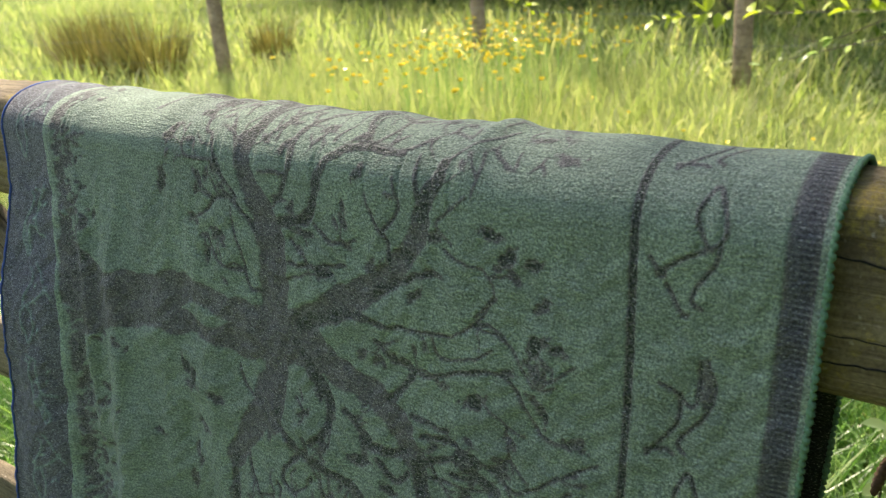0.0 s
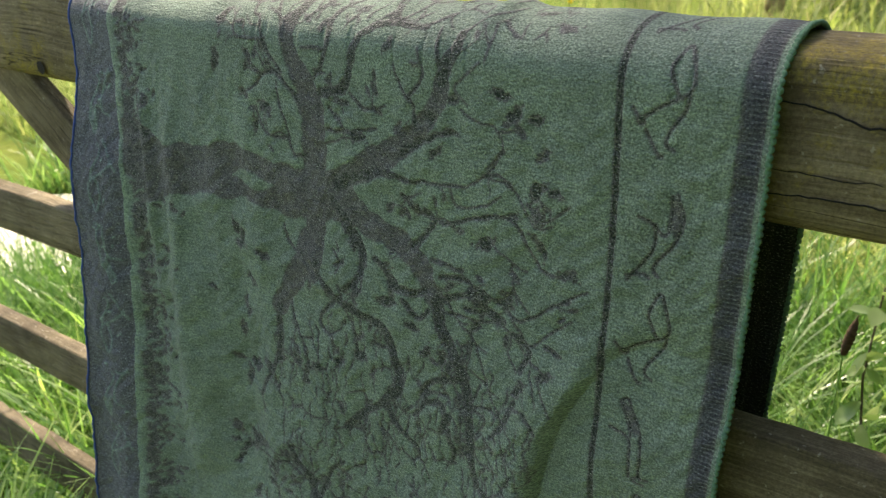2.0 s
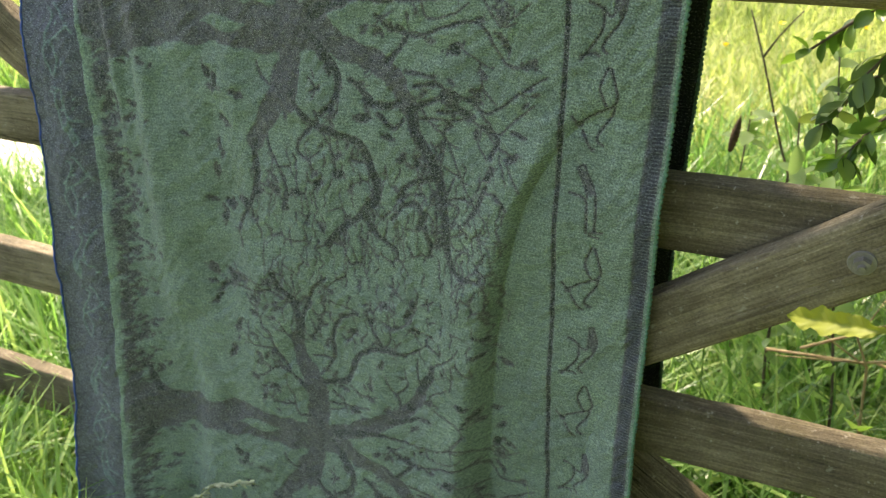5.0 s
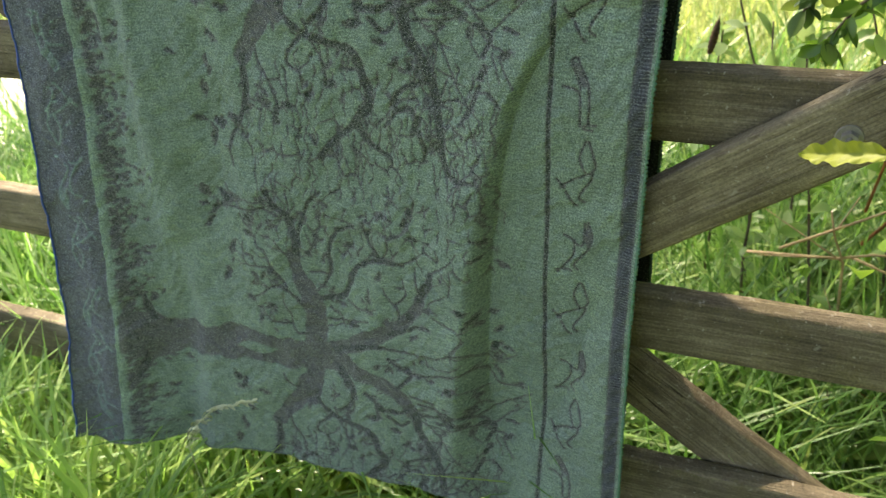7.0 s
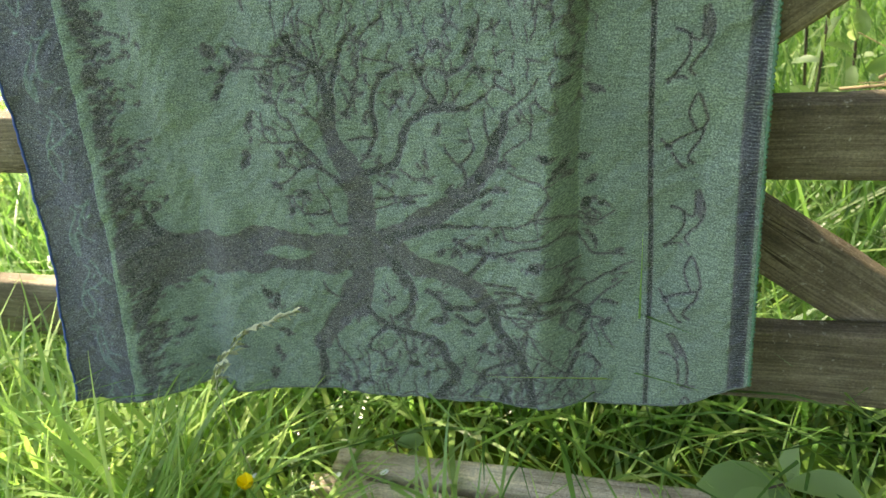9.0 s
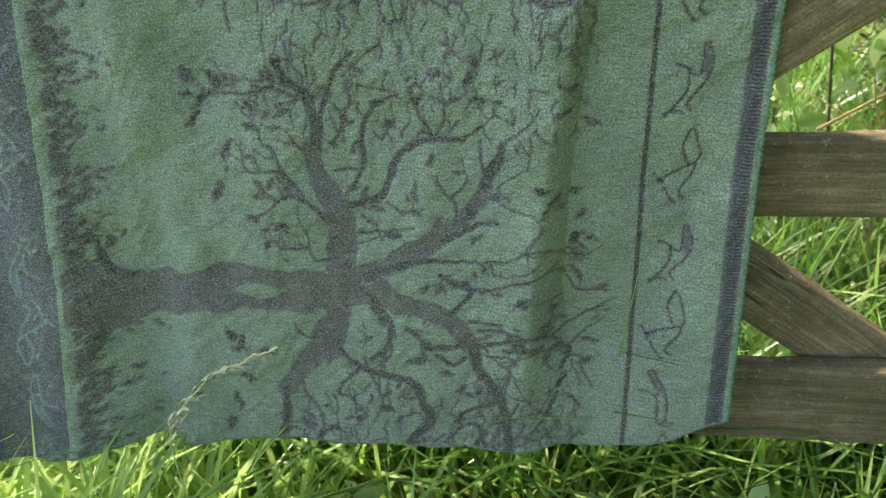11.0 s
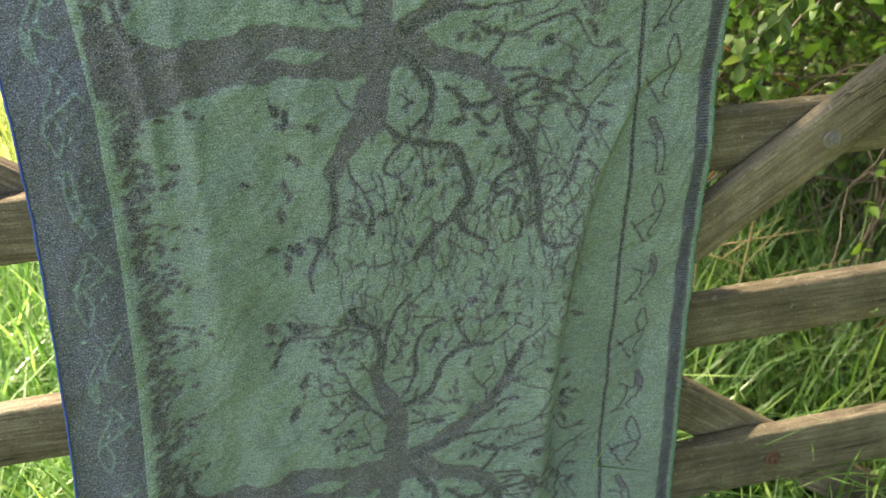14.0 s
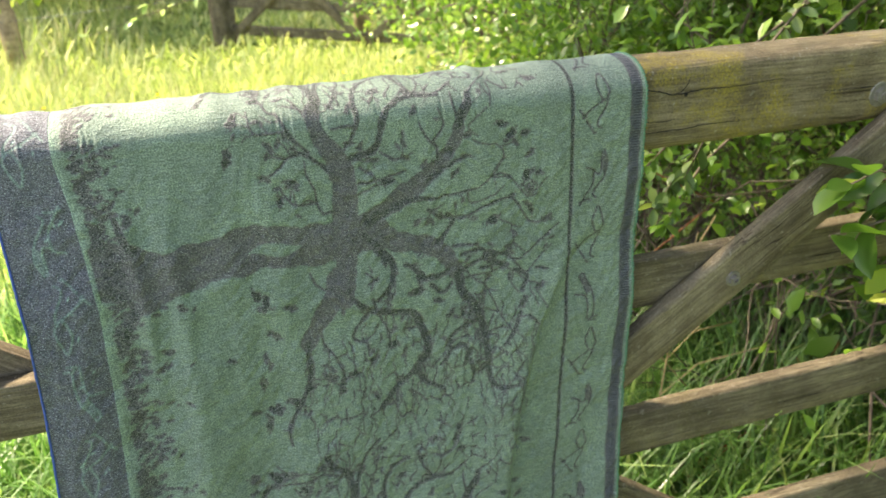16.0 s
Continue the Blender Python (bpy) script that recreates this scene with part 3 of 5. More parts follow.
def woven_roots():
    limb(0.0250, 0.0220, (0.475, -0.010), (0.468, -0.038), (0.463, -0.071))
    limb(0.0287, 0.0169, (0.458, -0.042), (0.447, -0.063), (0.418, -0.091), (0.395, -0.115))
    limb(0.0088, 0.0044, (0.395, -0.115), (0.395, -0.154), (0.380, -0.181), (0.354, -0.211), (0.356, -0.236))
    limb(0.0035, 0.0023, (0.443, -0.055), (0.426, -0.054), (0.413, -0.042), (0.409, -0.032))
    limb(0.0070, 0.0081, (0.503, -0.002), (0.526, -0.020), (0.533, -0.038))
    limb(0.0075, 0.0032, (0.533, -0.038), (0.520, -0.051), (0.501, -0.058))
    limb(0.0023, 0.0017, (0.504, -0.035), (0.510, -0.046))
    limb(0.0070, 0.0095, (0.473, -0.068), (0.486, -0.079), (0.502, -0.088), (0.525, -0.093), (0.554, -0.098))
    limb(0.0085, 0.0121, (0.554, -0.098), (0.581, -0.105), (0.590, -0.121), (0.602, -0.141))
    limb(0.0123, 0.0086, (0.602, -0.141), (0.601, -0.157), (0.584, -0.169), (0.574, -0.179))
    limb(0.0057, 0.0025, (0.502, -0.088), (0.490, -0.098), (0.476, -0.108), (0.473, -0.120), (0.493, -0.128), (0.497, -0.144))
    limb(0.0030, 0.0018, (0.529, -0.095), (0.530, -0.112), (0.538, -0.122))
    limb(0.0038, 0.0025, (0.419, -0.106), (0.424, -0.121), (0.435, -0.130), (0.445, -0.145), (0.454, -0.167))
    limb(0.0075, 0.0094, (0.574, -0.178), (0.549, -0.191), (0.527, -0.205), (0.514, -0.216))
    limb(0.0103, 0.0030, (0.579, -0.174), (0.589, -0.186), (0.597, -0.195), (0.617, -0.205), (0.630, -0.211), (0.633, -0.223))
    limb(0.0175, 0.0134, (0.643, -0.049), (0.657, -0.064), (0.665, -0.089))
    limb(0.0131, 0.0110, (0.665, -0.089), (0.688, -0.110), (0.703, -0.135))
    limb(0.0108, 0.0092, (0.703, -0.135), (0.711, -0.170), (0.713, -0.198))
    limb(0.0091, 0.0049, (0.713, -0.198), (0.728, -0.222), (0.769, -0.221))
    limb(0.0039, 0.0034, (0.548, -0.038), (0.553, -0.053))
    limb(0.0064, 0.0037, (0.567, -0.043), (0.587, -0.056), (0.590, -0.073))
    limb(0.0081, 0.0065, (0.592, -0.064), (0.624, -0.064), (0.644, -0.059))
    limb(0.0017, 0.0017, (0.548, -0.058), (0.545, -0.077))
    limb(0.0067, 0.0061, (0.692, -0.128), (0.654, -0.138), (0.641, -0.151), (0.646, -0.160))
    limb(0.0062, 0.0051, (0.646, -0.160), (0.667, -0.157), (0.678, -0.171))
    limb(0.0039, 0.0032, (0.646, -0.160), (0.623, -0.179))
    limb(0.0083, 0.0071, (0.678, -0.166), (0.668, -0.183))
    limb(0.0083, 0.0032, (0.679, -0.180), (0.687, -0.199), (0.680, -0.214))
    limb(0.0048, 0.0043, (0.664, -0.044), (0.695, -0.041), (0.718, -0.046), (0.745, -0.054))
    limb(0.0036, 0.0022, (0.745, -0.054), (0.761, -0.061), (0.782, -0.058), (0.802, -0.047), (0.833, -0.032), (0.845, -0.027))
    limb(0.0068, 0.0059, (0.722, -0.047), (0.726, -0.061), (0.750, -0.068))
    limb(0.0049, 0.0039, (0.699, -0.064), (0.732, -0.065))
    limb(0.0023, 0.0023, (0.706, -0.083), (0.727, -0.114), (0.742, -0.135), (0.758, -0.150))
    limb(0.0025, 0.0020, (0.671, -0.061), (0.686, -0.076), (0.708, -0.088), (0.704, -0.113))
    limb(0.0014, 0.0014, (0.758, -0.032), (0.765, -0.052))
    limb(0.0060, 0.0055, (0.762, -0.075), (0.785, -0.084), (0.775, -0.102))
    limb(0.0039, 0.0039, (0.803, -0.077), (0.825, -0.079))
    limb(0.0013, 0.0013, (0.800, -0.102), (0.822, -0.127))
    limb(0.0015, 0.0015, (0.756, -0.090), (0.771, -0.105))
    limb(0.0028, 0.0023, (0.723, -0.126), (0.712, -0.148), (0.732, -0.155), (0.719, -0.175), (0.724, -0.195), (0.759, -0.196))
    limb(0.0054, 0.0049, (0.772, -0.127), (0.760, -0.149), (0.741, -0.167))
    limb(0.0054, 0.0040, (0.788, -0.133), (0.805, -0.144))


woven_tree()
woven_roots()
for c, w0, w1 in list(limb_paths)[6:]:
    for k in range(2, len(c) - 2):
        if prng.random() < 0.034:
            go = c[k + 2] - c[k - 2]
            h = math.atan2(go[1], go[0])
            twig(*c[k], h + prng.choice((-1, 1)) * prng.uniform(0.4, 1.3), prng.uniform(0.008, 0.026), prng.uniform(0.0014, 0.0022), prng.normal(0, 35))


def cell_net(sx, sy, line, seed, warp):
    """Lines between random cells of about sx by sy metres that repeat with the cloth: a filigree of fine twigs."""
    r = np.random.default_rng(seed)
    nx, ny = int(WIDE / sx) + 2, max(3, round(PERIOD / sy))
    sy = PERIOD / ny
    jx, jy = r.uniform(0.05, 0.95, (ny, nx)), r.uniform(0.05, 0.95, (ny, nx))
    X, Y = np.meshgrid((np.arange(NX) + 0.5) * CELL, (np.arange(NY) + 0.5) * CELL)
    k = 2 * math.pi / PERIOD
    X = X + warp * (np.sin(5 * k * Y + 40 * X) + 0.6 * np.sin(11 * k * Y - 70 * X) + 0.5 * np.sin(23 * k * Y + 3))
    Y = Y + warp * (np.sin(60 * X + 4 * k * Y) + 0.6 * np.sin(130 * X - 7 * k * Y))
    cx, cy = np.floor(X / sx).astype(int), np.floor(Y / sy).astype(int)
    f1, f2 = np.full(X.shape, 9.0), np.full(X.shape, 9.0)
    for dy in (-1, 0, 1):
        for dx in (-1, 0, 1):
            ix, iy = cx + dx, cy + dy
            px, py = (ix + jx[iy % ny, ix % nx]) * sx, (iy + jy[iy % ny, ix % nx]) * sy
            dist = np.hypot((X - px) / sx, (Y - py) / sy)
            f2 = np.where(dist < f1, f1, np.minimum(f2, dist))
            f1 = np.minimum(f1, dist)
    wide = line / min(sx, sy) * 2.0
    return np.clip(1.6 - (f2 - f1) / wide * 1.6, 0, 1)


def net_mask(u0, u1, d0, d1, seed):
    """A soft-edged oval of the repeat, broken up by noise."""
    r = np.random.default_rng(seed)
    Ug, D = np.meshgrid((np.arange(NX) + 0.5) / NX, -(np.arange(NY) + 0.5) * CELL)
    mid = (d0 + d1) / 2
    D = (D - mid + PERIOD / 2) % PERIOD - PERIOD / 2
    oval = 1 - np.maximum(np.abs(2 * (Ug - u0) / (u1 - u0) - 1) ** 2.6, np.abs(2 * D / (d1 - d0)) ** 2.6)
    k = 2 * math.pi / PERIOD
    gaps = sum(np.sin(f * k * D * 1.0 + g * Ug + h) for f, g, h in zip(r.integers(3, 22, 7), r.uniform(-90, 90, 7), r.uniform(0, 6, 7))) / 3.2
    return np.clip(oval * 4, 0, 1) * np.clip(0.9 + 1.2 * gaps, 0, 1)


ink[:] = np.maximum(ink, (cell_net(0.0190, 0.036, 0.0010, 3, 0.0030) * net_mask(0.40, 0.80, -0.345, -0.11, 4) * 1.2).astype(np.float32))
for k in range(66):        # the fine weeping twigs between two crowns
    x, d, a, p = WIDE * prng.uniform(0.38, 0.80), prng.uniform(-0.26, -0.09), prng.uniform(0.001, 0.004), prng.uniform(0, 6)
    far, thick, slant = prng.uniform(0.025, 0.075), prng.uniform(0.0014, 0.0020), prng.normal(0, 0.12)
    for t in np.arange(0, far, 0.0011):
        dab((x + slant * t + a * math.sin(t * 190 + p) + 0.4 * a * math.sin(t * 520 + 2 * p)) / WIDE, d - t, thick / 2 * (1.1 - 0.4 * t / far), 1.3)


def drawn_leaf(u, d, angle, size):
    """A slim pointed leaf of thread with a ragged outline."""
    for t in np.linspace(-0.5, 0.5, 14):
        r = size * 0.16 * max(0.25, math.cos(math.pi * t)) * prng.uniform(0.45, 1.25)
        off = prng.normal(0, 0.07) * size
        dab(u + (t * size * math.cos(angle) + off * math.sin(angle)) / WIDE, d - t * size * math.sin(angle) + off * math.cos(angle), r, prng.uniform(0.9, 1.35))


for leaf in ((0.286, 0.190, 0.2, 0.0148), (0.293, 0.169, 2.2, 0.0202), (0.321, 0.189, 0.0, 0.0208), (0.370, 0.178, 0.9, 0.0221), (0.334, 0.140, 1.9, 0.0243), (0.318, 0.103, 2.0, 0.0263), (0.413, 0.215, 1.0, 0.0185), (0.419, 0.200, 0.7, 0.0178), (0.370, 0.162, 0.2, 0.0176), (0.404, 0.160, 0.1, 0.0160), (0.364, 0.077, 0.4, 0.0160), (0.379, 0.052, 1.6, 0.0187)):
    drawn_leaf(*leaf)
for leaf in ((0.400, 0.069, 0.1, 0.0173), (0.504, 0.140, 2.2, 0.0183), (0.530, 0.175, 2.4, 0.0173), (0.549, 0.156, 0.4, 0.0177), (0.588, 0.179, 2.2, 0.0179), (0.551, 0.055, 0.1, 0.0196), (0.661, 0.053, 2.3, 0.0184), (0.681, 0.068, 0.1, 0.0164), (0.742, 0.099, 0.2, 0.0210), (0.756, 0.085, 2.4, 0.0245), (0.781, 0.086, 2.8, 0.0164), (0.790, 0.062, 2.4, 0.0172)):
    drawn_leaf(*leaf)
for leaf in ((0.784, 0.036, 2.3, 0.0252), (0.806, 0.038, 0.4, 0.0170), (0.774, 0.184, 0.6, 0.0168), (0.799, 0.150, 0.3, 0.0207), (0.765, 0.166, 2.9, 0.0181), (0.755, 0.016, 2.8, 0.0158), (0.788, -0.002, 0.9, 0.0240), (0.821, -0.020, 0.1, 0.0198), (0.721, -0.009, 2.5, 0.0256), (0.593, -0.060, 1.0, 0.0220), (0.584, -0.078, 3.0, 0.0253), (0.808, -0.098, 2.9, 0.0187)):
    drawn_leaf(*leaf)
for leaf in ((0.776, -0.116, 2.4, 0.0236), (0.601, 0.126, 2.2, 0.0180), (0.637, 0.114, 0.3, 0.0105), (0.648, 0.195, 1.7, 0.0186), (0.661, 0.177, 0.1, 0.0190), (0.685, 0.174, 0.3, 0.0138), (0.331, -0.049, 0.9, 0.0326), (0.373, -0.066, 0.4, 0.0194), (0.333, -0.061, 0.1, 0.0207), (0.274, -0.112, 0.4, 0.0146), (0.344, -0.095, 0.5, 0.0219), (0.329, -0.126, 1.5, 0.0245)):
    drawn_leaf(*leaf)
for leaf in ((0.319, -0.151, 1.5, 0.0219), (0.304, -0.185, 0.4, 0.0165), (0.321, -0.202, 1.6, 0.0261), (0.337, -0.187, 0.2, 0.0252), (0.369, -0.183, 1.0, 0.0216), (0.399, -0.168, 2.6, 0.0203), (0.290, -0.271, 0.8, 0.0255), (0.334, -0.275, 0.2, 0.0361), (0.304, -0.292, 2.4, 0.0233), (0.429, -0.159, 0.6, 0.0238), (0.447, -0.174, 1.7, 0.0234), (0.469, -0.160, 0.2, 0.0188)):
    drawn_leaf(*leaf)
for leaf in ((0.541, -0.136, 0.2, 0.0202), (0.559, -0.150, 1.9, 0.0175), (0.505, -0.149, 2.3, 0.0190), (0.505, -0.196, 1.0, 0.0188), (0.623, -0.094, 0.6, 0.0176), (0.644, -0.112, 2.2, 0.0191), (0.604, -0.028, 1.0, 0.0158), (0.667, -0.114, 1.8, 0.0170), (0.608, -0.276, 0.1, 0.0191), (0.657, -0.271, 1.4, 0.0209)):
    drawn_leaf(*leaf)
for t in np.linspace(0, 1, 22):   # the eye-shaped gap in the trunk
    dab(0.322 + 0.078 * t, 0.001 + 0.002 * math.sin(6 * t), 0.0011 + 0.0066 * math.sin(math.pi * t) ** 1.3, -1.0)
for k, (x, d) in enumerate(hook := curve_of(((0.493, -0.029), (0.512, -0.035), (0.527, -0.047), (0.524, -0.062), (0.506, -0.070), (0.491, -0.067)))):   # the pale hook below the fork
    dab(x / WIDE, d, 0.0010 + 0.0046 * math.sin(math.pi * k / len(hook)) ** 0.8, -1.0)
limb(0.0095, 0.0060, (0.521, -0.021), (0.540, -0.031), (0.546, -0.047), (0.538, -0.066), (0.516, -0.078))
limb(0.0045, 0.0030, (0.508, -0.076), (0.516, -0.094), (0.531, -0.118), (0.536, -0.142))
limb(0.0030, 0.0024, (0.499, -0.044), (0.511, -0.053), (0.505, -0.065))
for d in np.arange(0, PERIOD, 0.0031):    # ragged foliage beside the border line
    reach = 0.020 + 0.016 * math.sin(d * 2 * math.pi / PERIOD * 9) + 0.012 * math.sin(d * 2 * math.pi / PERIOD * 23 + 1)
    for k in range(5):
        leaf_dab(WIDE * (0.113 + abs(prng.normal(0, 1)) * max(reach, 0.006)), d + prng.normal(0, 0.002), prng.uniform(-0.7, 1.0), prng.uniform(0.004, 0.010))


OUTLINED = ([(7, 34), (2, 20), (4, 11), (10, 1), (17, 9), (15, 20), (10, 34), (7, 34)], [(10, 1), (-2, -5), (-11, -11), (-17, -14)], [(-20, -7), (-13, -16)], [(-11, -20), (-6, -28), (-1, -35), (2, -33)], [(15, 3), (13, -6), (4, -20), (3, -27), (9, -31)])
STANDING = ([(10, 30), (9, 6), (2, 6), (0, 11)], [(13, 31), (18, 16), (14, 0), (6, -11), (1, -20), (6, -26)], [(-11, 14), (-1, 9), (0, -6), (-6, -17), (-17, -32)], [(-17, -28), (-6, -26), (0, -28)])
LEANING = ([(-11, 28), (-6, 31), (-2, 23), (6, 9), (9, -9), (9, -26), (17, -28)], [(-11, 28), (-2, 9), (0, 3)], [(-17, 6), (-4, 3), (0, -6), (1, -31)], [(9, -26), (4, -31), (14, -33)])
MOTIFS = ((OUTLINED, -0.051, None), (STANDING, 0.020, ((13, 27), (14, 6))), (LEANING, -0.131, ((-8, 26), (3, 8))), (STANDING, -0.292, ((13, 27), (14, 6))), (OUTLINED, -0.210, None), (OUTLINED, -0.368, None))


def scroll(u, d, size, value, lines, body, thick):
    """A small curling motif of the side borders; a negative size turns it over."""
    for line in lines:
        for x, y in curve_of([(u + a * size / WIDE, d + b * size) for a, b in line]):
            dab(x / WIDE, y, thick, value)
    if body:
        (a0, b0), (a1, b1) = body
        for t in np.linspace(0, 1, 16):
            dab(u + (a0 + (a1 - a0) * t) * size / WIDE, d + (b0 + (b1 - b0) * t) * size, 0.0040 * math.sin(math.pi * (0.15 + 0.7 * t)), value * 0.7)
    else:
        dab(u - 14 * size / WIDE, d - 14.5 * size, 0.0033, value * 0.85)


for lines, d, body in MOTIFS:
    scroll(0.907, d, 0.001, 1.35, lines, body, 0.00115)
keep = ink.copy()
ink[:] = 0
for lines, d, body in MOTIFS:
    scroll(0.058, d + 0.03, -0.001, 0.85, lines, body, 0.0014)
    for k in range(4):
        leaf_dab(WIDE * prng.uniform(0.03, 0.08), d + 0.03 + prng.normal(0, 0.016), prng.uniform(0, 3), prng.uniform(0.004, 0.007))
light = ink.copy()
U = (np.arange(NX) + 0.5) / NX
ink[:] = keep
ink[:, U < 0.102] = 1.0 - 1.1 * light[:, U < 0.102]
ink[:, (U > 0.0955) & (U < 0.102)] = -0.12
ink[:, (U > 0.8635) & (U < 0.8705)] = 1.25
ink[:, (U > 0.973) & (U < 0.993)] = 0.95


def woven(u, z):
    """The thread at a place of the cloth, softened between cells."""
    fx = np.clip(u, 0, 1) * NX - 0.5
    fy = ((AXIS - z) / CELL) % NY
    x0, y0 = np.clip(np.floor(fx).astype(int), 0, NX - 2), np.floor(fy).astype(int)
    ax, ay = np.clip(fx - x0, 0, 1), fy - y0
    y0, y1 = y0 % NY, (y0 + 1) % NY
    return (ink[y0, x0] * (1 - ax) + ink[y0, x0 + 1] * ax) * (1 - ay) + (ink[y1, x0] * (1 - ax) + ink[y1, x0 + 1] * ax) * ay


def smooth(a, b, x):
    t = np.clip((x - a) / (b - a), 0, 1)
    return t * t * (3 - 2 * t)


def rail_top(x):
    return 1.0155 - 0.020 * x


EDGE_Z = [0.13, 0.25, 0.4, 0.6, 0.75, 0.85, 0.95, 1.03]
EDGE_L = [-0.488, -0.453, -0.419, -0.397, -0.387, -0.383, -0.390, -0.402]


def cloth_front(u, z):
    """Where the hanging front lies: x and y for a share u of the width at height z."""
    xl = np.interp(z, EDGE_Z, EDGE_L)
    xr = np.interp(z, [0.2, 0.5, 0.75, 0.9, 1.03], [0.270, 0.273, 0.282, 0.290, 0.294])
    x = xl + (xr - xl) * u
    drop = np.clip(1.0 - z, 0, 1)
    y = -0.014 - np.interp(u, [0, 0.4, 1], [0.15, 0.11, 0.06]) * drop - 0.02 * np.clip(1 - u / 0.3, 0, 1) * smooth(0, 0.2, drop)
    y -= 0.026 * np.clip(1 - u / 0.10, 0, 1) ** 1.3 * (0.4 * smooth(0.04, 0.15, drop) + 0.6 * smooth(0.2, 0.42, drop))      # the side border curls forward
    ridge = np.interp(z, [0.2, 0.4, 0.5, 0.575, 0.655, 0.72, 0.79, 0.85], [0.735, 0.742, 0.755, 0.768, 0.788, 0.812, 0.853, 0.885])   # the long slanting fold
    g = smooth(0.85, 0.72, z) * (0.3 + 0.7 * smooth(0.22, 0.42, z))
    off = u - ridge
    y += g * (0.050 * smooth(-0.012, 0.05, off) * smooth(0.24, 0.07, off) - 0.013 * np.exp(-((off + 0.006) / 0.06) ** 2))
    y += 0.005 * np.exp(-((u - 0.155 - 0.02 * drop) / 0.012) ** 2) * -1 * smooth(0.02, 0.1, drop) * smooth(0.32, 0.12, drop)
    y += 0.0085 * np.sin(u * 38 + 3 * z) * smooth(0.45, 0.15, u) * smooth(0.05, 0.35, drop)
    y += 0.013 * np.exp(-((u - 0.225 - 0.06 * (z - 0.4)) / 0.03) ** 2) * smooth(0.62, 0.4, z)
    y += 0.007 * np.exp(-((u - 0.40) / 0.05) ** 2) * smooth(0.5, 0.25, z)
    y += 0.004 * np.sin(u * 24 + 2.2 * np.sin(5 * z) + 0.5) * smooth(0.7, 0.5, u) * smooth(0.1, 0.4, drop)
    y += 0.002 * np.sin(u * 21 + 1.0) * smooth(0.35, 0.2, z)
    for mid, deep, wide in ((0.155, 0.0035, 0.014), (0.205, 0.0055, 0.018), (0.285, 0.0045, 0.022), (0.36, 0.003, 0.02)):      # soft upright folds under the rail
        y -= deep * np.exp(-((u - mid - 0.03 * drop) / wide) ** 2) * smooth(0.02, 0.12, drop) * smooth(0.55, 0.2, drop)
    wob = np.sin(u * 83 + 9 * z) * np.sin(z * 41 + u * 19) + 0.7 * np.sin(u * 51 - 23 * z + 2 * np.sin(9 * u)) 
    y += 0.0007 * wob * smooth(0.0, 0.1, drop)
    y = np.minimum(y, -0.014 - 0.020 * smooth(0.86, 0.72, z))
    pucker = np.sin(310 * x + 3 * np.sin(47 * z)) * np.sin(190 * z + 4 * np.sin(61 * x)) + 0.8 * np.sin(150 * x - 130 * z + 3 * np.sin(38 * z + 20 * x)) + 0.5 * np.sin(430 * z + 5 * np.sin(83 * x))
    y += 0.0006 * pucker * smooth(0.0, 0.05, drop)
    crease = np.sin(46 * z + 3.1 * np.sin(11 * x + 2 * z) + 9 * x) * np.sin(17 * x + 2.0 * np.sin(13 * z)) + 0.7 * np.sin(88 * z - 31 * x + 3 * np.sin(14 * x)) * np.sin(25 * x + 8 * z)
    y += 0.0017 * crease * smooth(0.03, 0.15, drop)
    y += 0.0011 * np.clip(woven(u, z), 0, 1.3)
    return x, y


def cloth_bottom(u):
    return np.interp(u, [0, 0.05, 0.1, 0.3, 0.4, 0.6, 0.7, 0.76, 0.86, 0.91, 0.95, 1], [0.232, 0.225, 0.224, 0.226, 0.222, 0.216, 0.212, 0.206, 0.205, 0.212, 0.228, 0.247]) + 0.0012 * np.sin(u * 60)


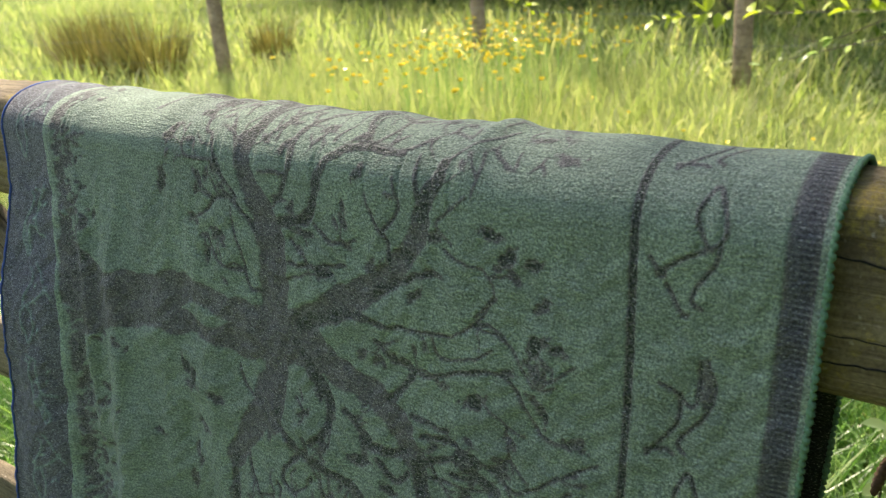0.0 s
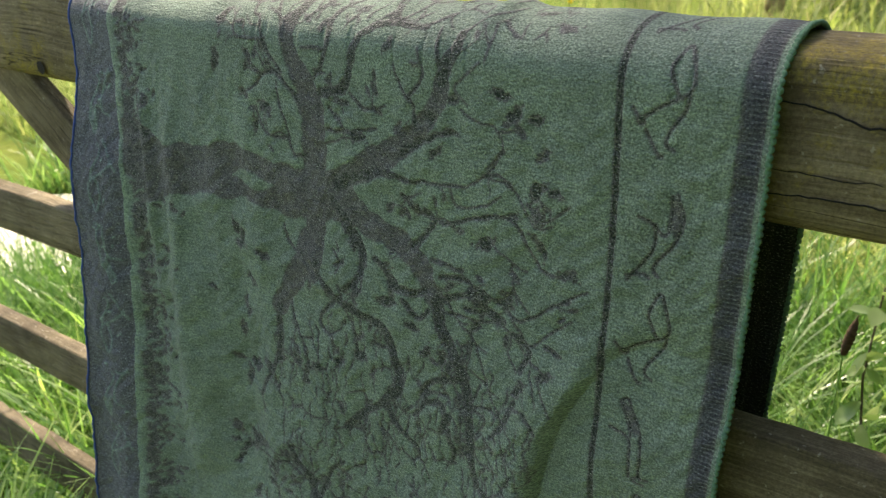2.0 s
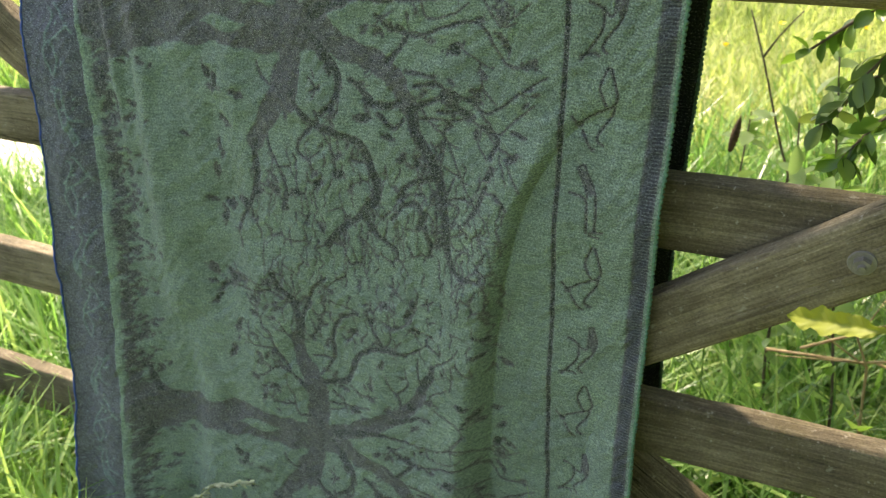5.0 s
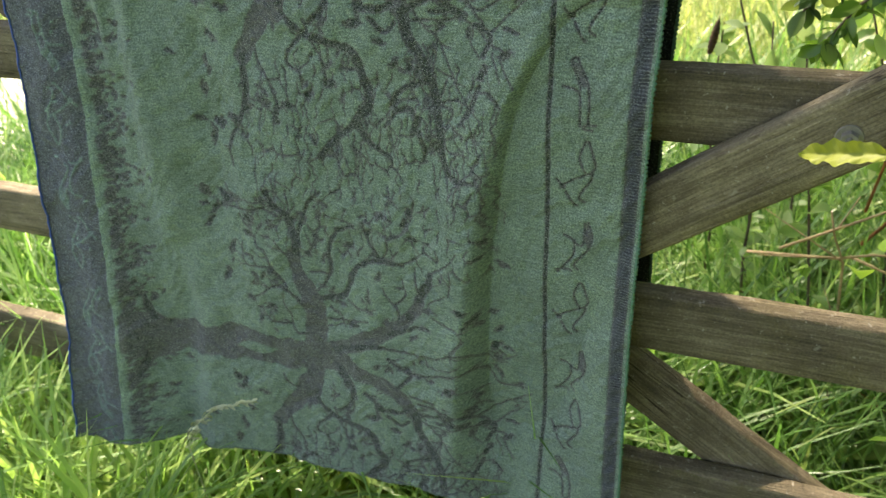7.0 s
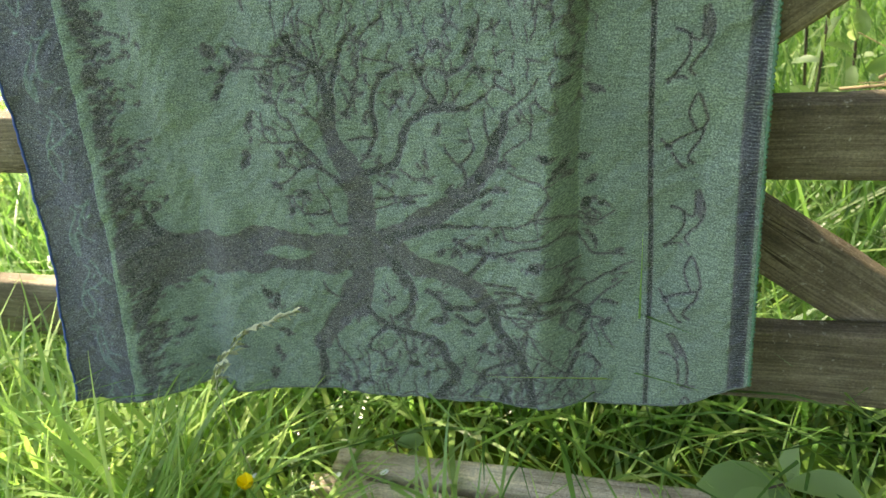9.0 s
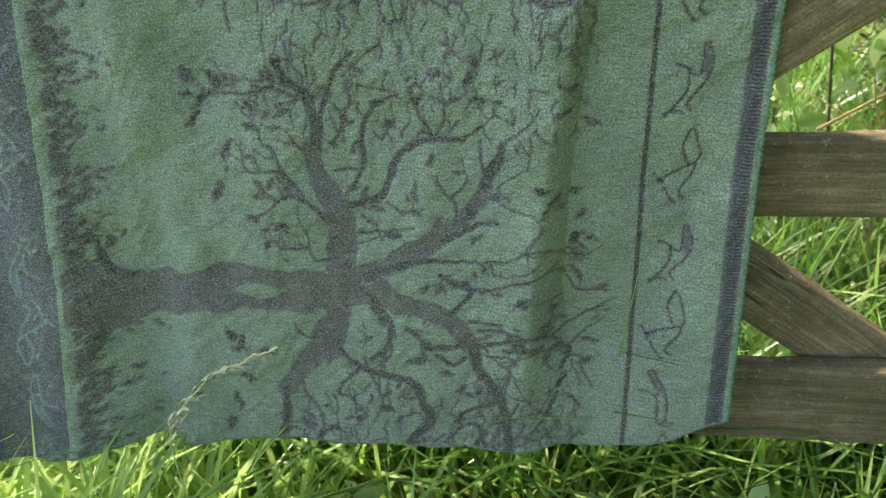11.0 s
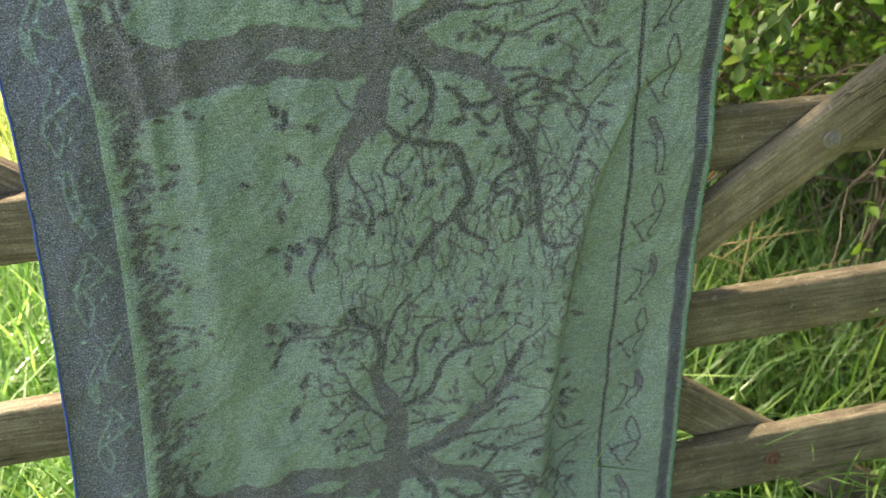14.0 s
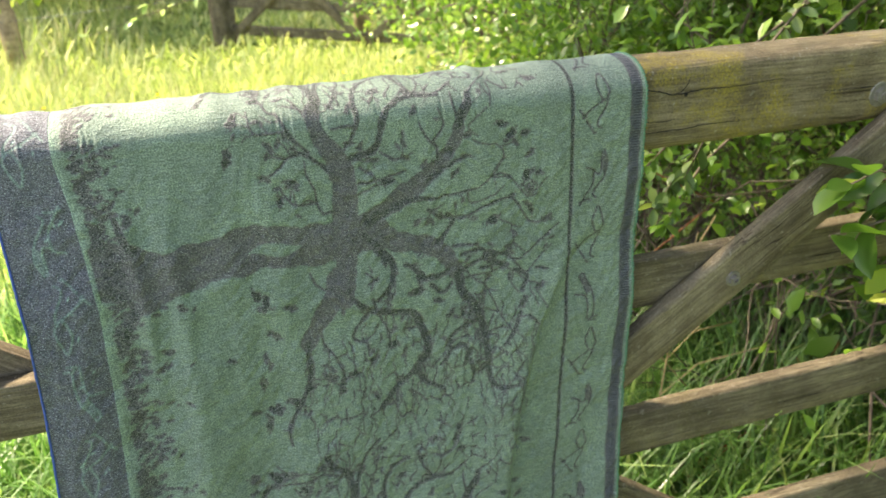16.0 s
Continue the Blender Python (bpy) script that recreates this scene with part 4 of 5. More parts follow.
def shawl_sheet():
    nu, nf, nr, nb = 660, 720, 80, 30
    u = np.linspace(0, 1, nu)[None]
    zb = cloth_bottom(u)
    xt, yt = cloth_front(u, np.full_like(u, 1.0))
    rt = rail_top(xt)
    wr = 0.0011 * np.sin(u * 90 + 2 * np.sin(u * 17)) * smooth(0.9, 0.5, u) + 0.0009 * np.sin(u * 47)
    f = np.linspace(0, 1, nf)[:, None]
    zf = zb + (rt - 0.030 - zb) * f
    xf, yf = cloth_front(np.repeat(u, nf, 0), zf)
    a = np.linspace(0, 1, nr + 1)[1:, None]            # over the rail
    ang = math.pi * a
    mid, half = 0.035, 0.035 - yf[-1:]
    lift = 0.037 + wr + 0.003 * np.exp(-((u - 0.715) / 0.012) ** 2)
    yr = mid - half * np.sign(np.cos(ang)) * np.abs(np.cos(ang)) ** 0.92
    zr = rt - 0.030 + lift * np.sin(ang) ** 0.9 + 0 * yr
    xr = np.repeat(xf[-1:], nr, 0)
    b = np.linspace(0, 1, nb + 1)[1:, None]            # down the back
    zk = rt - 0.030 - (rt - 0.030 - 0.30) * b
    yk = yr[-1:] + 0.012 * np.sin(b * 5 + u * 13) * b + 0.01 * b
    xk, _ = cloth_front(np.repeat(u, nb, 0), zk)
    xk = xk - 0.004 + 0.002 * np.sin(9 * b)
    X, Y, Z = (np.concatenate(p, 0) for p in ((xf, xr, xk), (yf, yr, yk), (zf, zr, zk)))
    arc = np.concatenate([zf, zf[-1:] + a * 0.132, zf[-1:] + 0.132 + (rt - 0.030 - zk)], 0)
    jog = np.repeat(np.linspace(0, 1, nu)[None], len(X), 0)
    k = np.arange(X.size).reshape(X.shape)
    quads = np.stack([k[:-1, :-1], k[:-1, 1:], k[1:, 1:], k[1:, :-1]], -1).reshape(-1, 4)
    me = mesh_of("cloth", np.stack([X, Y, Z], -1).reshape(-1, 3), quads, True)
    # the back drop takes a near-black value: deep shade painted into its colour
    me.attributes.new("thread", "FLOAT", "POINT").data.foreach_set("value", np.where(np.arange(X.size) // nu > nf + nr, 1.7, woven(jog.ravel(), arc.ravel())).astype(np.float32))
    place = np.stack([jog.ravel() * WIDE, arc.ravel(), np.zeros(X.size)], -1).astype(np.float32)
    me.attributes.new("weave", "FLOAT_VECTOR", "POINT").data.foreach_set("vector", place.ravel())
    edges = [np.stack([q[:, c] for q in (X, Y, Z)], -1) for c in (0, -1)] + [np.stack([q[0] for q in (X, Y, Z)], -1)]
    return me, edges


def cloth_material():
    m, nt, out = nodes_of("woven_wool")
    th, wv = nt.nodes.new("ShaderNodeAttribute"), nt.nodes.new("ShaderNodeAttribute")
    th.attribute_name, wv.attribute_name = "thread", "weave"
    mp = nt.nodes.new("ShaderNodeMapping")
    nt.links.new(wv.outputs["Vector"], mp.inputs["Vector"])
    v = mp.outputs["Vector"]
    grain = noise_of(nt, v, 620.0, 3.0, 0.75)
    pebble = node(nt, "ShaderNodeTexVoronoi", Scale=640.0)
    pebble_map = nt.nodes.new("ShaderNodeMapping")
    pebble_map.inputs["Scale"].default_value = (0.8, 1.15, 1)
    pebble_map.inputs["Rotation"].default_value = (0, 0, 0.5)
    nt.links.new(v, pebble_map.inputs["Vector"])
    nt.links.new(pebble_map.outputs["Vector"], pebble.inputs["Vector"])
    stitch = ramp(nt, pebble.outputs["Distance"], [(0.15, (1.16, 1.16, 1.15)), (0.45, (1.02, 1.02, 1.02)), (0.75, (0.78, 0.79, 0.80))])
    streak_map = nt.nodes.new("ShaderNodeMapping")
    streak_map.inputs["Scale"].default_value = (60, 420, 1)
    nt.links.new(wv.outputs["Vector"], streak_map.inputs["Vector"])
    streak = noise_of(nt, streak_map.outputs["Vector"], 1.0, 3.0, 0.6)
    large = noise_of(nt, v, 14.0, 4.0, 0.6)
    mottle = noise_of(nt, v, 420.0, 3.0, 0.75)
    sub = nt.nodes.new("ShaderNodeMath")
    sub.operation = "MULTIPLY_ADD"
    nt.links.new(mottle, sub.inputs[0])
    sub.inputs[1].default_value, sub.inputs[2].default_value = 1.8, 0.10
    mul = nt.nodes.new("ShaderNodeMath")
    mul.operation = "MULTIPLY"
    nt.links.new(th.outputs["Fac"], mul.inputs[0])
    nt.links.new(sub.outputs[0], mul.inputs[1])
    half = nt.nodes.new("ShaderNodeMath")
    half.operation = "MULTIPLY_ADD"
    nt.links.new(mul.outputs[0], half.inputs[0])
    half.inputs[1].default_value, half.inputs[2].default_value = 0.5, 0.15
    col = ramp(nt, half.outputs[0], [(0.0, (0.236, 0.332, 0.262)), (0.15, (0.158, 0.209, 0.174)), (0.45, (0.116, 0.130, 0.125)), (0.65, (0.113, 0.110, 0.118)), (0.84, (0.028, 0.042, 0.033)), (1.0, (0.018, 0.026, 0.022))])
    col = mixed(nt, "MULTIPLY", 1.0, col, ramp(nt, grain, [(0.37, (0.56, 0.57, 0.59)), (0.63, (1.48, 1.46, 1.43))]))
    col = mixed(nt, "MULTIPLY", 1.0, col, ramp(nt, streak, [(0.35, (0.84, 0.84, 0.84)), (0.65, (1.16, 1.16, 1.16))]))
    col = mixed(nt, "MULTIPLY", 1.0, col, ramp(nt, large, [(0.3, (0.86, 0.86, 0.88)), (0.7, (1.12, 1.14, 1.1))]))
    # painted glints: pale flecks mixed into the colour, strongest on dark thread
    fleck_map = nt.nodes.new("ShaderNodeMapping")
    fleck_map.inputs["Scale"].default_value = (520, 900, 1)
    fleck_map.inputs["Rotation"].default_value = (0, 0, 0.3)
    nt.links.new(wv.outputs["Vector"], fleck_map.inputs["Vector"])
    fleck = noise_of(nt, fleck_map.outputs["Vector"], 1.0, 1.0, 0.5)
    dark = node(nt, "ShaderNodeMath")
    dark.operation = "MULTIPLY"
    nt.links.new(ramp(nt, fleck, [(0.61, (0, 0, 0)), (0.71, (1, 1, 1))]), dark.inputs[0])
    nt.links.new(ramp(nt, th.outputs["Fac"], [(0.0, (0.30, 0.30, 0.30)), (0.9, (0.72, 0.72, 0.72))]), dark.inputs[1])
    glint = node(nt, "ShaderNodeMix")
    glint.data_type = "RGBA"
    nt.links.new(dark.outputs[0], glint.inputs["Factor"])
    nt.links.new(col, glint.inputs["A"])
    glint.inputs["B"].default_value = (0.34, 0.37, 0.34, 1)
    col = glint.outputs["Result"]
    split = node(nt, "ShaderNodeSeparateXYZ")
    nt.links.new(wv.outputs["Vector"], split.inputs[0])
    wave = node(nt, "ShaderNodeMath")
    wave.operation = "MULTIPLY"
    nt.links.new(split.outputs["Y"], wave.inputs[0])
    wave.inputs[1].default_value = 2 * math.pi / 0.0031
    ribs = node(nt, "ShaderNodeMath")
    ribs.operation = "SINE"
    nt.links.new(wave.outputs[0], ribs.inputs[0])
    share = node(nt, "ShaderNodeMath")
    share.operation = "DIVIDE"
    nt.links.new(split.outputs["X"], share.inputs[0])
    share.inputs[1].default_value = WIDE
    band = ramp(nt, share.outputs[0], [(0.979, (0, 0, 0)), (0.981, (1, 1, 1)), (0.992, (1, 1, 1)), (0.994, (0, 0, 0))])
    col = mixed(nt, "MIX", band, col, mixed(nt, "MULTIPLY", 1.0, col, ramp(nt, ribs.outputs[0], [(0.0, (0.64, 0.64, 0.67)), (0.7, (1.18, 1.18, 1.18))])))
    side = (1.02, 1.06, 1.2)
    col = mixed(nt, "MULTIPLY", 1.0, col, ramp(nt, share.outputs[0], [(0.0, side), (0.094, side), (0.096, (1, 1, 1)), (0.972, (1, 1, 1)), (0.975, (0.66, 0.69, 0.78)), (0.99, (0.66, 0.69, 0.78)), (0.993, (1, 1, 1))]))
    col = mixed(nt, "MULTIPLY", 1.0, col, stitch)
    hgt = mixed(nt, "MIX", 0.4, mixed(nt, "MIX", 0.5, grain, streak), stitch)
    crumple = noise_of(nt, v, 48.0, 4.0, 0.6)
    b1 = bumped(nt, crumple, 0.38, 0.008)
    b2 = node(nt, "ShaderNodeBump", Strength=0.5, Distance=0.0012)
    nt.links.new(th.outputs["Fac"], b2.inputs["Height"])
    nt.links.new(b1, b2.inputs["Normal"])
    b3 = node(nt, "ShaderNodeBump", Strength=1.0, Distance=0.0024)
    nt.links.new(hgt, b3.inputs["Height"])
    nt.links.new(b2.outputs["Normal"], b3.inputs["Normal"])
    finish(nt, out, col, 0.78, b3.outputs["Normal"], sheen=0.08, spec=0.15)
    return m


M_CLOTH = cloth_material()
M_BLUE = plain_material("blue_selvedge", (0.03, 0.07, 0.25), 0.8, 0, 0.3, 400)
M_FRAY = plain_material("green_fringe", (0.075, 0.165, 0.105), 0.9, 0, 0.35, 500)
M_HEM = plain_material("dark_hem", (0.10, 0.125, 0.105), 0.85, 0, 0.3, 400)
shawl = thing("shawl", "green wool shawl woven with dark trees, hung over the gate", "shawl")
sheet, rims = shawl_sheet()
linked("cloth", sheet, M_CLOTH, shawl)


def cord(points, radius, bumpy, step=1):
    bm = bmesh.new()
    pts = points[::step]
    return tube_bm(bm, pts, [radius * (1 + bumpy * noise.noise(Vector((p[0] * 300, p[1] * 300, p[2] * 300)))) for p in pts], 6)


def braid(points, radius):
    """An edge cord of short slanting stitches."""
    way = np.concatenate([[0], np.cumsum(np.linalg.norm(np.diff(points, axis=0), axis=1))])
    s = np.arange(0, way[-1], 0.0011)
    pts = np.stack([np.interp(s, way, points[:, k]) for k in range(3)], -1)
    pts[:, 0] += 0.0005 * np.sin(s * 2 * math.pi / 0.0046 + 1)
    fat = radius * (0.82 + 0.26 * np.sin(s * 2 * math.pi / 0.0046) + 0.12 * np.sin(s * 310) + 0.1 * np.sin(s * 97))
    return tube_bm(bmesh.new(), [tuple(p) for p in pts], list(fat), 6)


part("selvedge", cord(rims[0], 0.0014, 0.3, 3), M_BLUE, shawl, "dark blue bound edge")
part("fringe", braid(rims[1], 0.0019), M_FRAY, shawl, "bright green frayed edge")
part("hem", cord(rims[2], 0.0010, 0.3, 3), M_HEM, shawl)


# ---- grass and meadow ----
def grass_patch(name, n, box, tall, wide, material, label, profile=BLADE, lean=0.5, keep=None, thin=None):
    """Many single blades inside box (x0, x1, y0, y1); tall is (low, high)."""
    x, y = rng.uniform(box[0], box[1], n), rng.uniform(box[2], box[3], n)
    ok = off_track(x, y)
    if keep is not None:
        ok &= keep(x, y)
    x, y = x[ok], y[ok]
    m = len(x)
    clump = np.sin(x * 7.1 + 2 * np.sin(y * 5.3)) * np.sin(y * 6.7 + 2 * np.sin(x * 4.1))
    h = rng.uniform(tall[0], tall[1], m) * (1 + 0.25 * clump)
    if thin is not None:
        h *= thin(x, y)
    az = rng.uniform(0, 2 * math.pi, m)
    tilt = rng.uniform(0.05, lean, m)
    ahead = np.stack([np.cos(az) * np.sin(tilt), np.sin(az) * np.sin(tilt), np.cos(tilt)], -1)
    up = -np.stack([np.cos(az), np.sin(az), np.zeros(m)], -1) + rng.normal(0, 0.25, (m, 3))
    v, q = ribbons(np.stack([x, y, ground_z(x, y) - 0.01], -1), ahead, up, h, rng.uniform(wide[0], wide[1], m), profile, rng.uniform(0.05, 0.75, m), 0.0, 2)
    return tagged(linked(name, mesh_of(name, v, q), material), label, "grass", kind="stuff")


def beside_planks(x, y):
    """Grass stays low where the planks lie and is trodden down beside them."""
    under = (x > -0.22) & (x < 0.35) & (y > -0.125) & (y < -0.05)
    near = (x > -0.24) & (x < 0.25) & (y > -0.18) & (y < -0.04)
    return np.where(under, 0.22, np.where(near & (np.sin(x * 61 + y * 97) < 0.3), 0.55, 1.0))


SHORT = (1.0, 0.7, 0.04)
grass_patch("verge_grass", 7000, (-1.15, 1.15, -0.62, -0.015), (0.11, 0.30), (0.004, 0.011), M_BROAD, "long green grass growing below the gate", lean=0.75,
            thin=lambda x, y: np.interp(x, [-0.6, -0.3, 0.0, 0.9], [1.15, 0.95, 0.6, 0.62]) * beside_planks(x, y))
grass_patch("broad_grass", 620, (-0.95, -0.30, -0.34, -0.10), (0.20, 0.40), (0.008, 0.014), M_BROAD, "broad bright grass blades standing before the shawl's corner", lean=0.5)
grass_patch("broad_grass", 800, (-0.30, 0.75, -0.40, -0.08), (0.10, 0.22), (0.007, 0.013), M_BROAD, "broad bluish-green grass blades below the shawl", lean=0.85, thin=beside_planks)
grass_patch("broad_grass", 700, (-1.6, 1.2, 0.06, 0.9), (0.16, 0.38), (0.008, 0.014), M_BROAD, "broad bright grass blades behind the gate", lean=0.8)
grass_patch("gateside_grass", 30000, (-2.9, 1.6, 0.03, 1.5), (0.14, 0.42), (0.004, 0.009), M_GRASS, "tall lush grass behind the gate", lean=0.6)
grass_patch("meadow_grass", 56000, (-5.0, 2.6, 1.4, 5.2), (0.12, 0.40), (0.004, 0.008), M_MEADOW, "sunlit yellow-green meadow grass", SHORT, 0.6,
            thin=lambda x, y: 1 - 0.55 * np.clip((x + 1.2) / 0.8, 0, 1) * np.clip((y - 1.8) / 1.2, 0, 1))
grass_patch("distant_grass", 60000, (-19, 3.5, 5.0, 15), (0.15, 0.45), (0.012, 0.03), M_MEADOW, "bright sunlit meadow grass farther off", SHORT, 0.6,
            thin=lambda x, y: 1 - 0.6 * np.clip((x + 1.2) / 0.8, 0, 1))
grass_patch("distant_grass", 16000, (-19, -4.8, 0.5, 5.2), (0.15, 0.4), (0.01, 0.02), M_MEADOW, "bright sunlit meadow grass farther off", SHORT, 0.6)


def tussock(x, y, r, h):
    n = 420
    a, q = rng.uniform(0, 6.283, n), np.sqrt(rng.uniform(0, 1, n)) * r * 0.6
    px, py = x + q * np.cos(a), y + q * np.sin(a)
    tilt = rng.uniform(0, 0.55, n) * (0.3 + q / r)
    ahead = np.stack([np.cos(a) * np.sin(tilt), np.sin(a) * np.sin(tilt), np.cos(tilt)], -1)
    up = -np.stack([np.cos(a), np.sin(a), np.zeros(n)], -1)
    v, f = ribbons(np.stack([px, py, ground_z(px, py)], -1), ahead, up, rng.uniform(0.5, 1, n) * h, 0.012, SHORT, rng.uniform(0, 0.3, n))
    return tagged(linked("rush_tussock", mesh_of("rush_tussock", v, f), M_RUSH), "brownish-green tussock of rushes in the meadow", "rushes", "rush tussocks")


for x, y, r, h in ((-6.3, 4.35, 0.55, 0.75), (-7.3, 4.5, 0.6, 0.8), (-8.2, 4.9, 0.6, 0.7), (-5.6, 5.2, 0.3, 0.55)):
    tussock(x, y, r, h)


def blooms(name, n, place, height, size, material, label, petals=5):
    """Small open flowers on thin stems, joined in one drift."""
    x, y = place(n)
    z = ground_z(x, y) + rng.uniform(height[0], height[1], n)
    base = np.repeat(np.stack([x, y, z], -1), petals, 0)
    a = np.tile(np.arange(petals) * 2 * math.pi / petals, n) + np.repeat(rng.uniform(0, 6, n), petals)
    tilt = np.repeat(rng.normal(0, 0.35, (n, 3)), petals, 0)
    ahead = np.stack([np.cos(a), np.sin(a), np.full(len(a), 0.5)], -1) + tilt * 0.5
    v, q = ribbons(base, ahead, np.tile((0.0, 0.0, 1.0), (len(a), 1)), size, size * 0.95, (0.3, 1.0, 0.7), -0.2)
    ob = tagged(linked(name, mesh_of(name, v, q), material), label, "flowers", kind="stuff")
    g = np.stack([x, y, ground_z(x, y)], -1)
    v, q = ribbons(g, np.stack([x, y, z], -1) - g, rng.normal(0, 1, (n, 3)), z - ground_z(x, y), 0.0022, (1, 1))
    linked("stem", mesh_of("stem", v, q), M_GRASS, ob)
    return ob


blooms("buttercups", 240, lambda n: (rng.normal(-2.33, 0.30, n), rng.normal(3.8, 0.5, n)), (0.36, 0.56), 0.019, M_YELLOW, "drift of yellow buttercups by a fence post")
blooms("buttercups", 46, lambda n: (rng.uniform(-1.9, 1.2, n), rng.uniform(1.0, 3.6, n)), (0.2, 0.4), 0.012, M_YELLOW, "scattered yellow buttercups in the grass")
blooms("daisies", 70, lambda n: (rng.uniform(-0.95, -0.05, n), rng.uniform(-0.16, 0.15, n)), (0.04, 0.14), 0.0045, M_WHITE, "tiny white flowers low in the grass", 6)


def buttercup(x, y, z):
    ob = thing("buttercup", "yellow buttercup on a thin stem in the grass", "flower", at=(x, y, float(ground_z(x, y))))
    bm = bmesh.new()
    tube_bm(bm, [(0, 0, 0), (0.01, 0.01, z * 0.5), (0, 0, z)], [0.0012, 0.001, 0.0008], 5)
    part("stem", bm, M_GRASS, ob)
    a = np.arange(5) * 2 * math.pi / 5
    for k in a:
        v, q = ribbons([(0, 0, z)], [(math.cos(k), math.sin(k), 0.9)], [(0, 0, 1)], 0.016, 0.016, (0.3, 0.9, 1.0, 0.7), -0.25, 0.3, 3)
        linked("petal", mesh_of("petal", v, q, True), M_YELLOW, ob)


buttercup(-0.228, -0.205, 0.185)


def seedhead(x, y, h, tip, group="grass seed heads"):
    """A flowering grass stalk that nods towards tip (dx, dy)."""
    ob = thing("grass_seedhead", "pale nodding seed head on a grass stalk", "grass", group, at=(x, y, float(ground_z(x, y))))
    pts = [(0, 0, 0), (tip[0] * -0.02, tip[1] * 0.1, h * 0.45), (0, tip[1] * 0.2, h * 0.70), (tip[0] * 0.16, tip[1] * 0.4, h * 0.80), (tip[0] * 0.5, tip[1] * 0.7, h * 0.92), (tip[0], tip[1], h)]
    part("stalk", tube_bm(bmesh.new(), pts, [0.0012, 0.001, 0.0009, 0.0008, 0.0006, 0.0004], 5), M_STRAW, ob)
    n = 70
    t = np.linspace(0.0, 1.0, n)
    head = np.array(pts[2:])
    grains = []
    for k in range(4):
        v, q = ribbons([(0, 0, 0)], [(0, 0, 1)], [(1, 0, 0)], 0.012 + 0.0015 * k, 0.0048, LEAF, 0.1 * k, 0.5, 3)
        grains.append(mesh_of("spikelet", v, q))
        grains[-1].materials.append(M_STRAW)
    for k in range(n):
        i = min(2, int(t[k] * 3))
        a, b, f = head[i], head[i + 1], t[k] * 3 - i
        d = Vector((b - a) / np.linalg.norm(b - a) + rng.normal(0, 0.3, 3) * (1.15 - 0.8 * t[k]))
        ob2 = new("spikelet", grains[k % 4])
        ob2.parent = ob
        ob2.location = a + (b - a) * f + rng.normal(0, 0.0035, 3) * (1.1 - t[k])
        ob2.rotation_euler = d.to_track_quat("Z", "X").to_euler()
        ob2.scale = (1.0, 1.0, 1.25 - 0.5 * t[k])


seedhead(-0.266, -0.15, 0.392, (0.13, 0.0))
seedhead(0.18, -0.2, 0.2, (0.07, 0.02))
seedhead(0.33, -0.14, 0.2, (-0.08, -0.02))

# planks lying in the grass under the gate
for x0, y0, z0, rot, length, h in ((-0.205, -0.090, 0.058, 0.6, 1.15, 0.035), (-0.226, -0.117, 0.052, -2.0, 0.62, 0.025)):
    ob = part("plank", board_bm(length, 0.03, h, 12 + length), M_PLANK, None)
    ob.matrix_world = pose(x0, y0, z0, 4, 0, rot)
    tagged(ob, "bleached old plank lying in the grass", "plank", "planks in the grass")


# ---- fence, far gate ----
fence = thing("wire_fence", "stock fence of round wooden posts and thin wire", "fence")
POSTS = [(-9.6, 2.9), (-5.25, 4.3), (-3.67, 5.8), (-1.26, 5.2), (1.2, 5.9)]
for k, (x, y) in enumerate(POSTS):
    bm = bmesh.new()
    r = 0.062
    tube_bm(bm, [(0, 0, -0.3), (0.005, 0, 0.4), (0, 0.006, 0.9), (0.004, 0, 1.28), (0.004, 0, 1.30)], [r, r * 0.98, r * 0.95, r * 0.93, r * 0.7], 14)
    part("post", bm, M_POST, fence).location = (x, y, float(ground_z(x, y)))
for z in (0.25, 0.45, 0.65, 0.85, 1.1):
    for (x0, y0), (x1, y1) in zip(POSTS, POSTS[1:]):
        bm = tube_bm(bmesh.new(), [(x0, y0 - 0.06, z), ((x0 + x1) / 2, (y0 + y1) / 2 - 0.06, z - 0.02), (x1, y1 - 0.06, z)], [0.0018] * 3, 4)
        part("wire", bm, M_WIRE, fence)


def far_gate():
    ob = thing("far_gate", "dark wooden five-bar gate across the track", "gate", at=(0.14, 6.5, -0.36))
    ob.rotation_euler = (0, 0, radians(-40))
    for z, h in ((0.16, 0.08), (0.38, 0.08), (0.6, 0.08), (0.84, 0.08), (1.12, 0.1)):
        b = part("bar", board_bm(2.6, h, 0.03, z * 10, step=0.1), M_RAIL, ob)
        b.matrix_local = pose(0.1, 0, z)
    for a, b in (((0.12, 0.12), (1.35, 1.1)), ((1.35, 1.1), (2.6, 0.12)), ((0.12, 1.1), (1.35, 0.12)), ((1.35, 0.12), (2.6, 1.1))):
        laid(part("brace", board_bm(math.dist(a, b), 0.07, 0.025, a[0], step=0.1), M_RAIL, ob), a, b, -0.026)
    p = part("gate_post", board_bm(1.55, 0.15, 0.15, 3, step=0.1), M_RAIL, ob)
    p.matrix_local = Matrix.Translation((0.0, -0.06, -0.15)) @ Matrix.Rotation(radians(-90), 4, "Y")


far_gate()


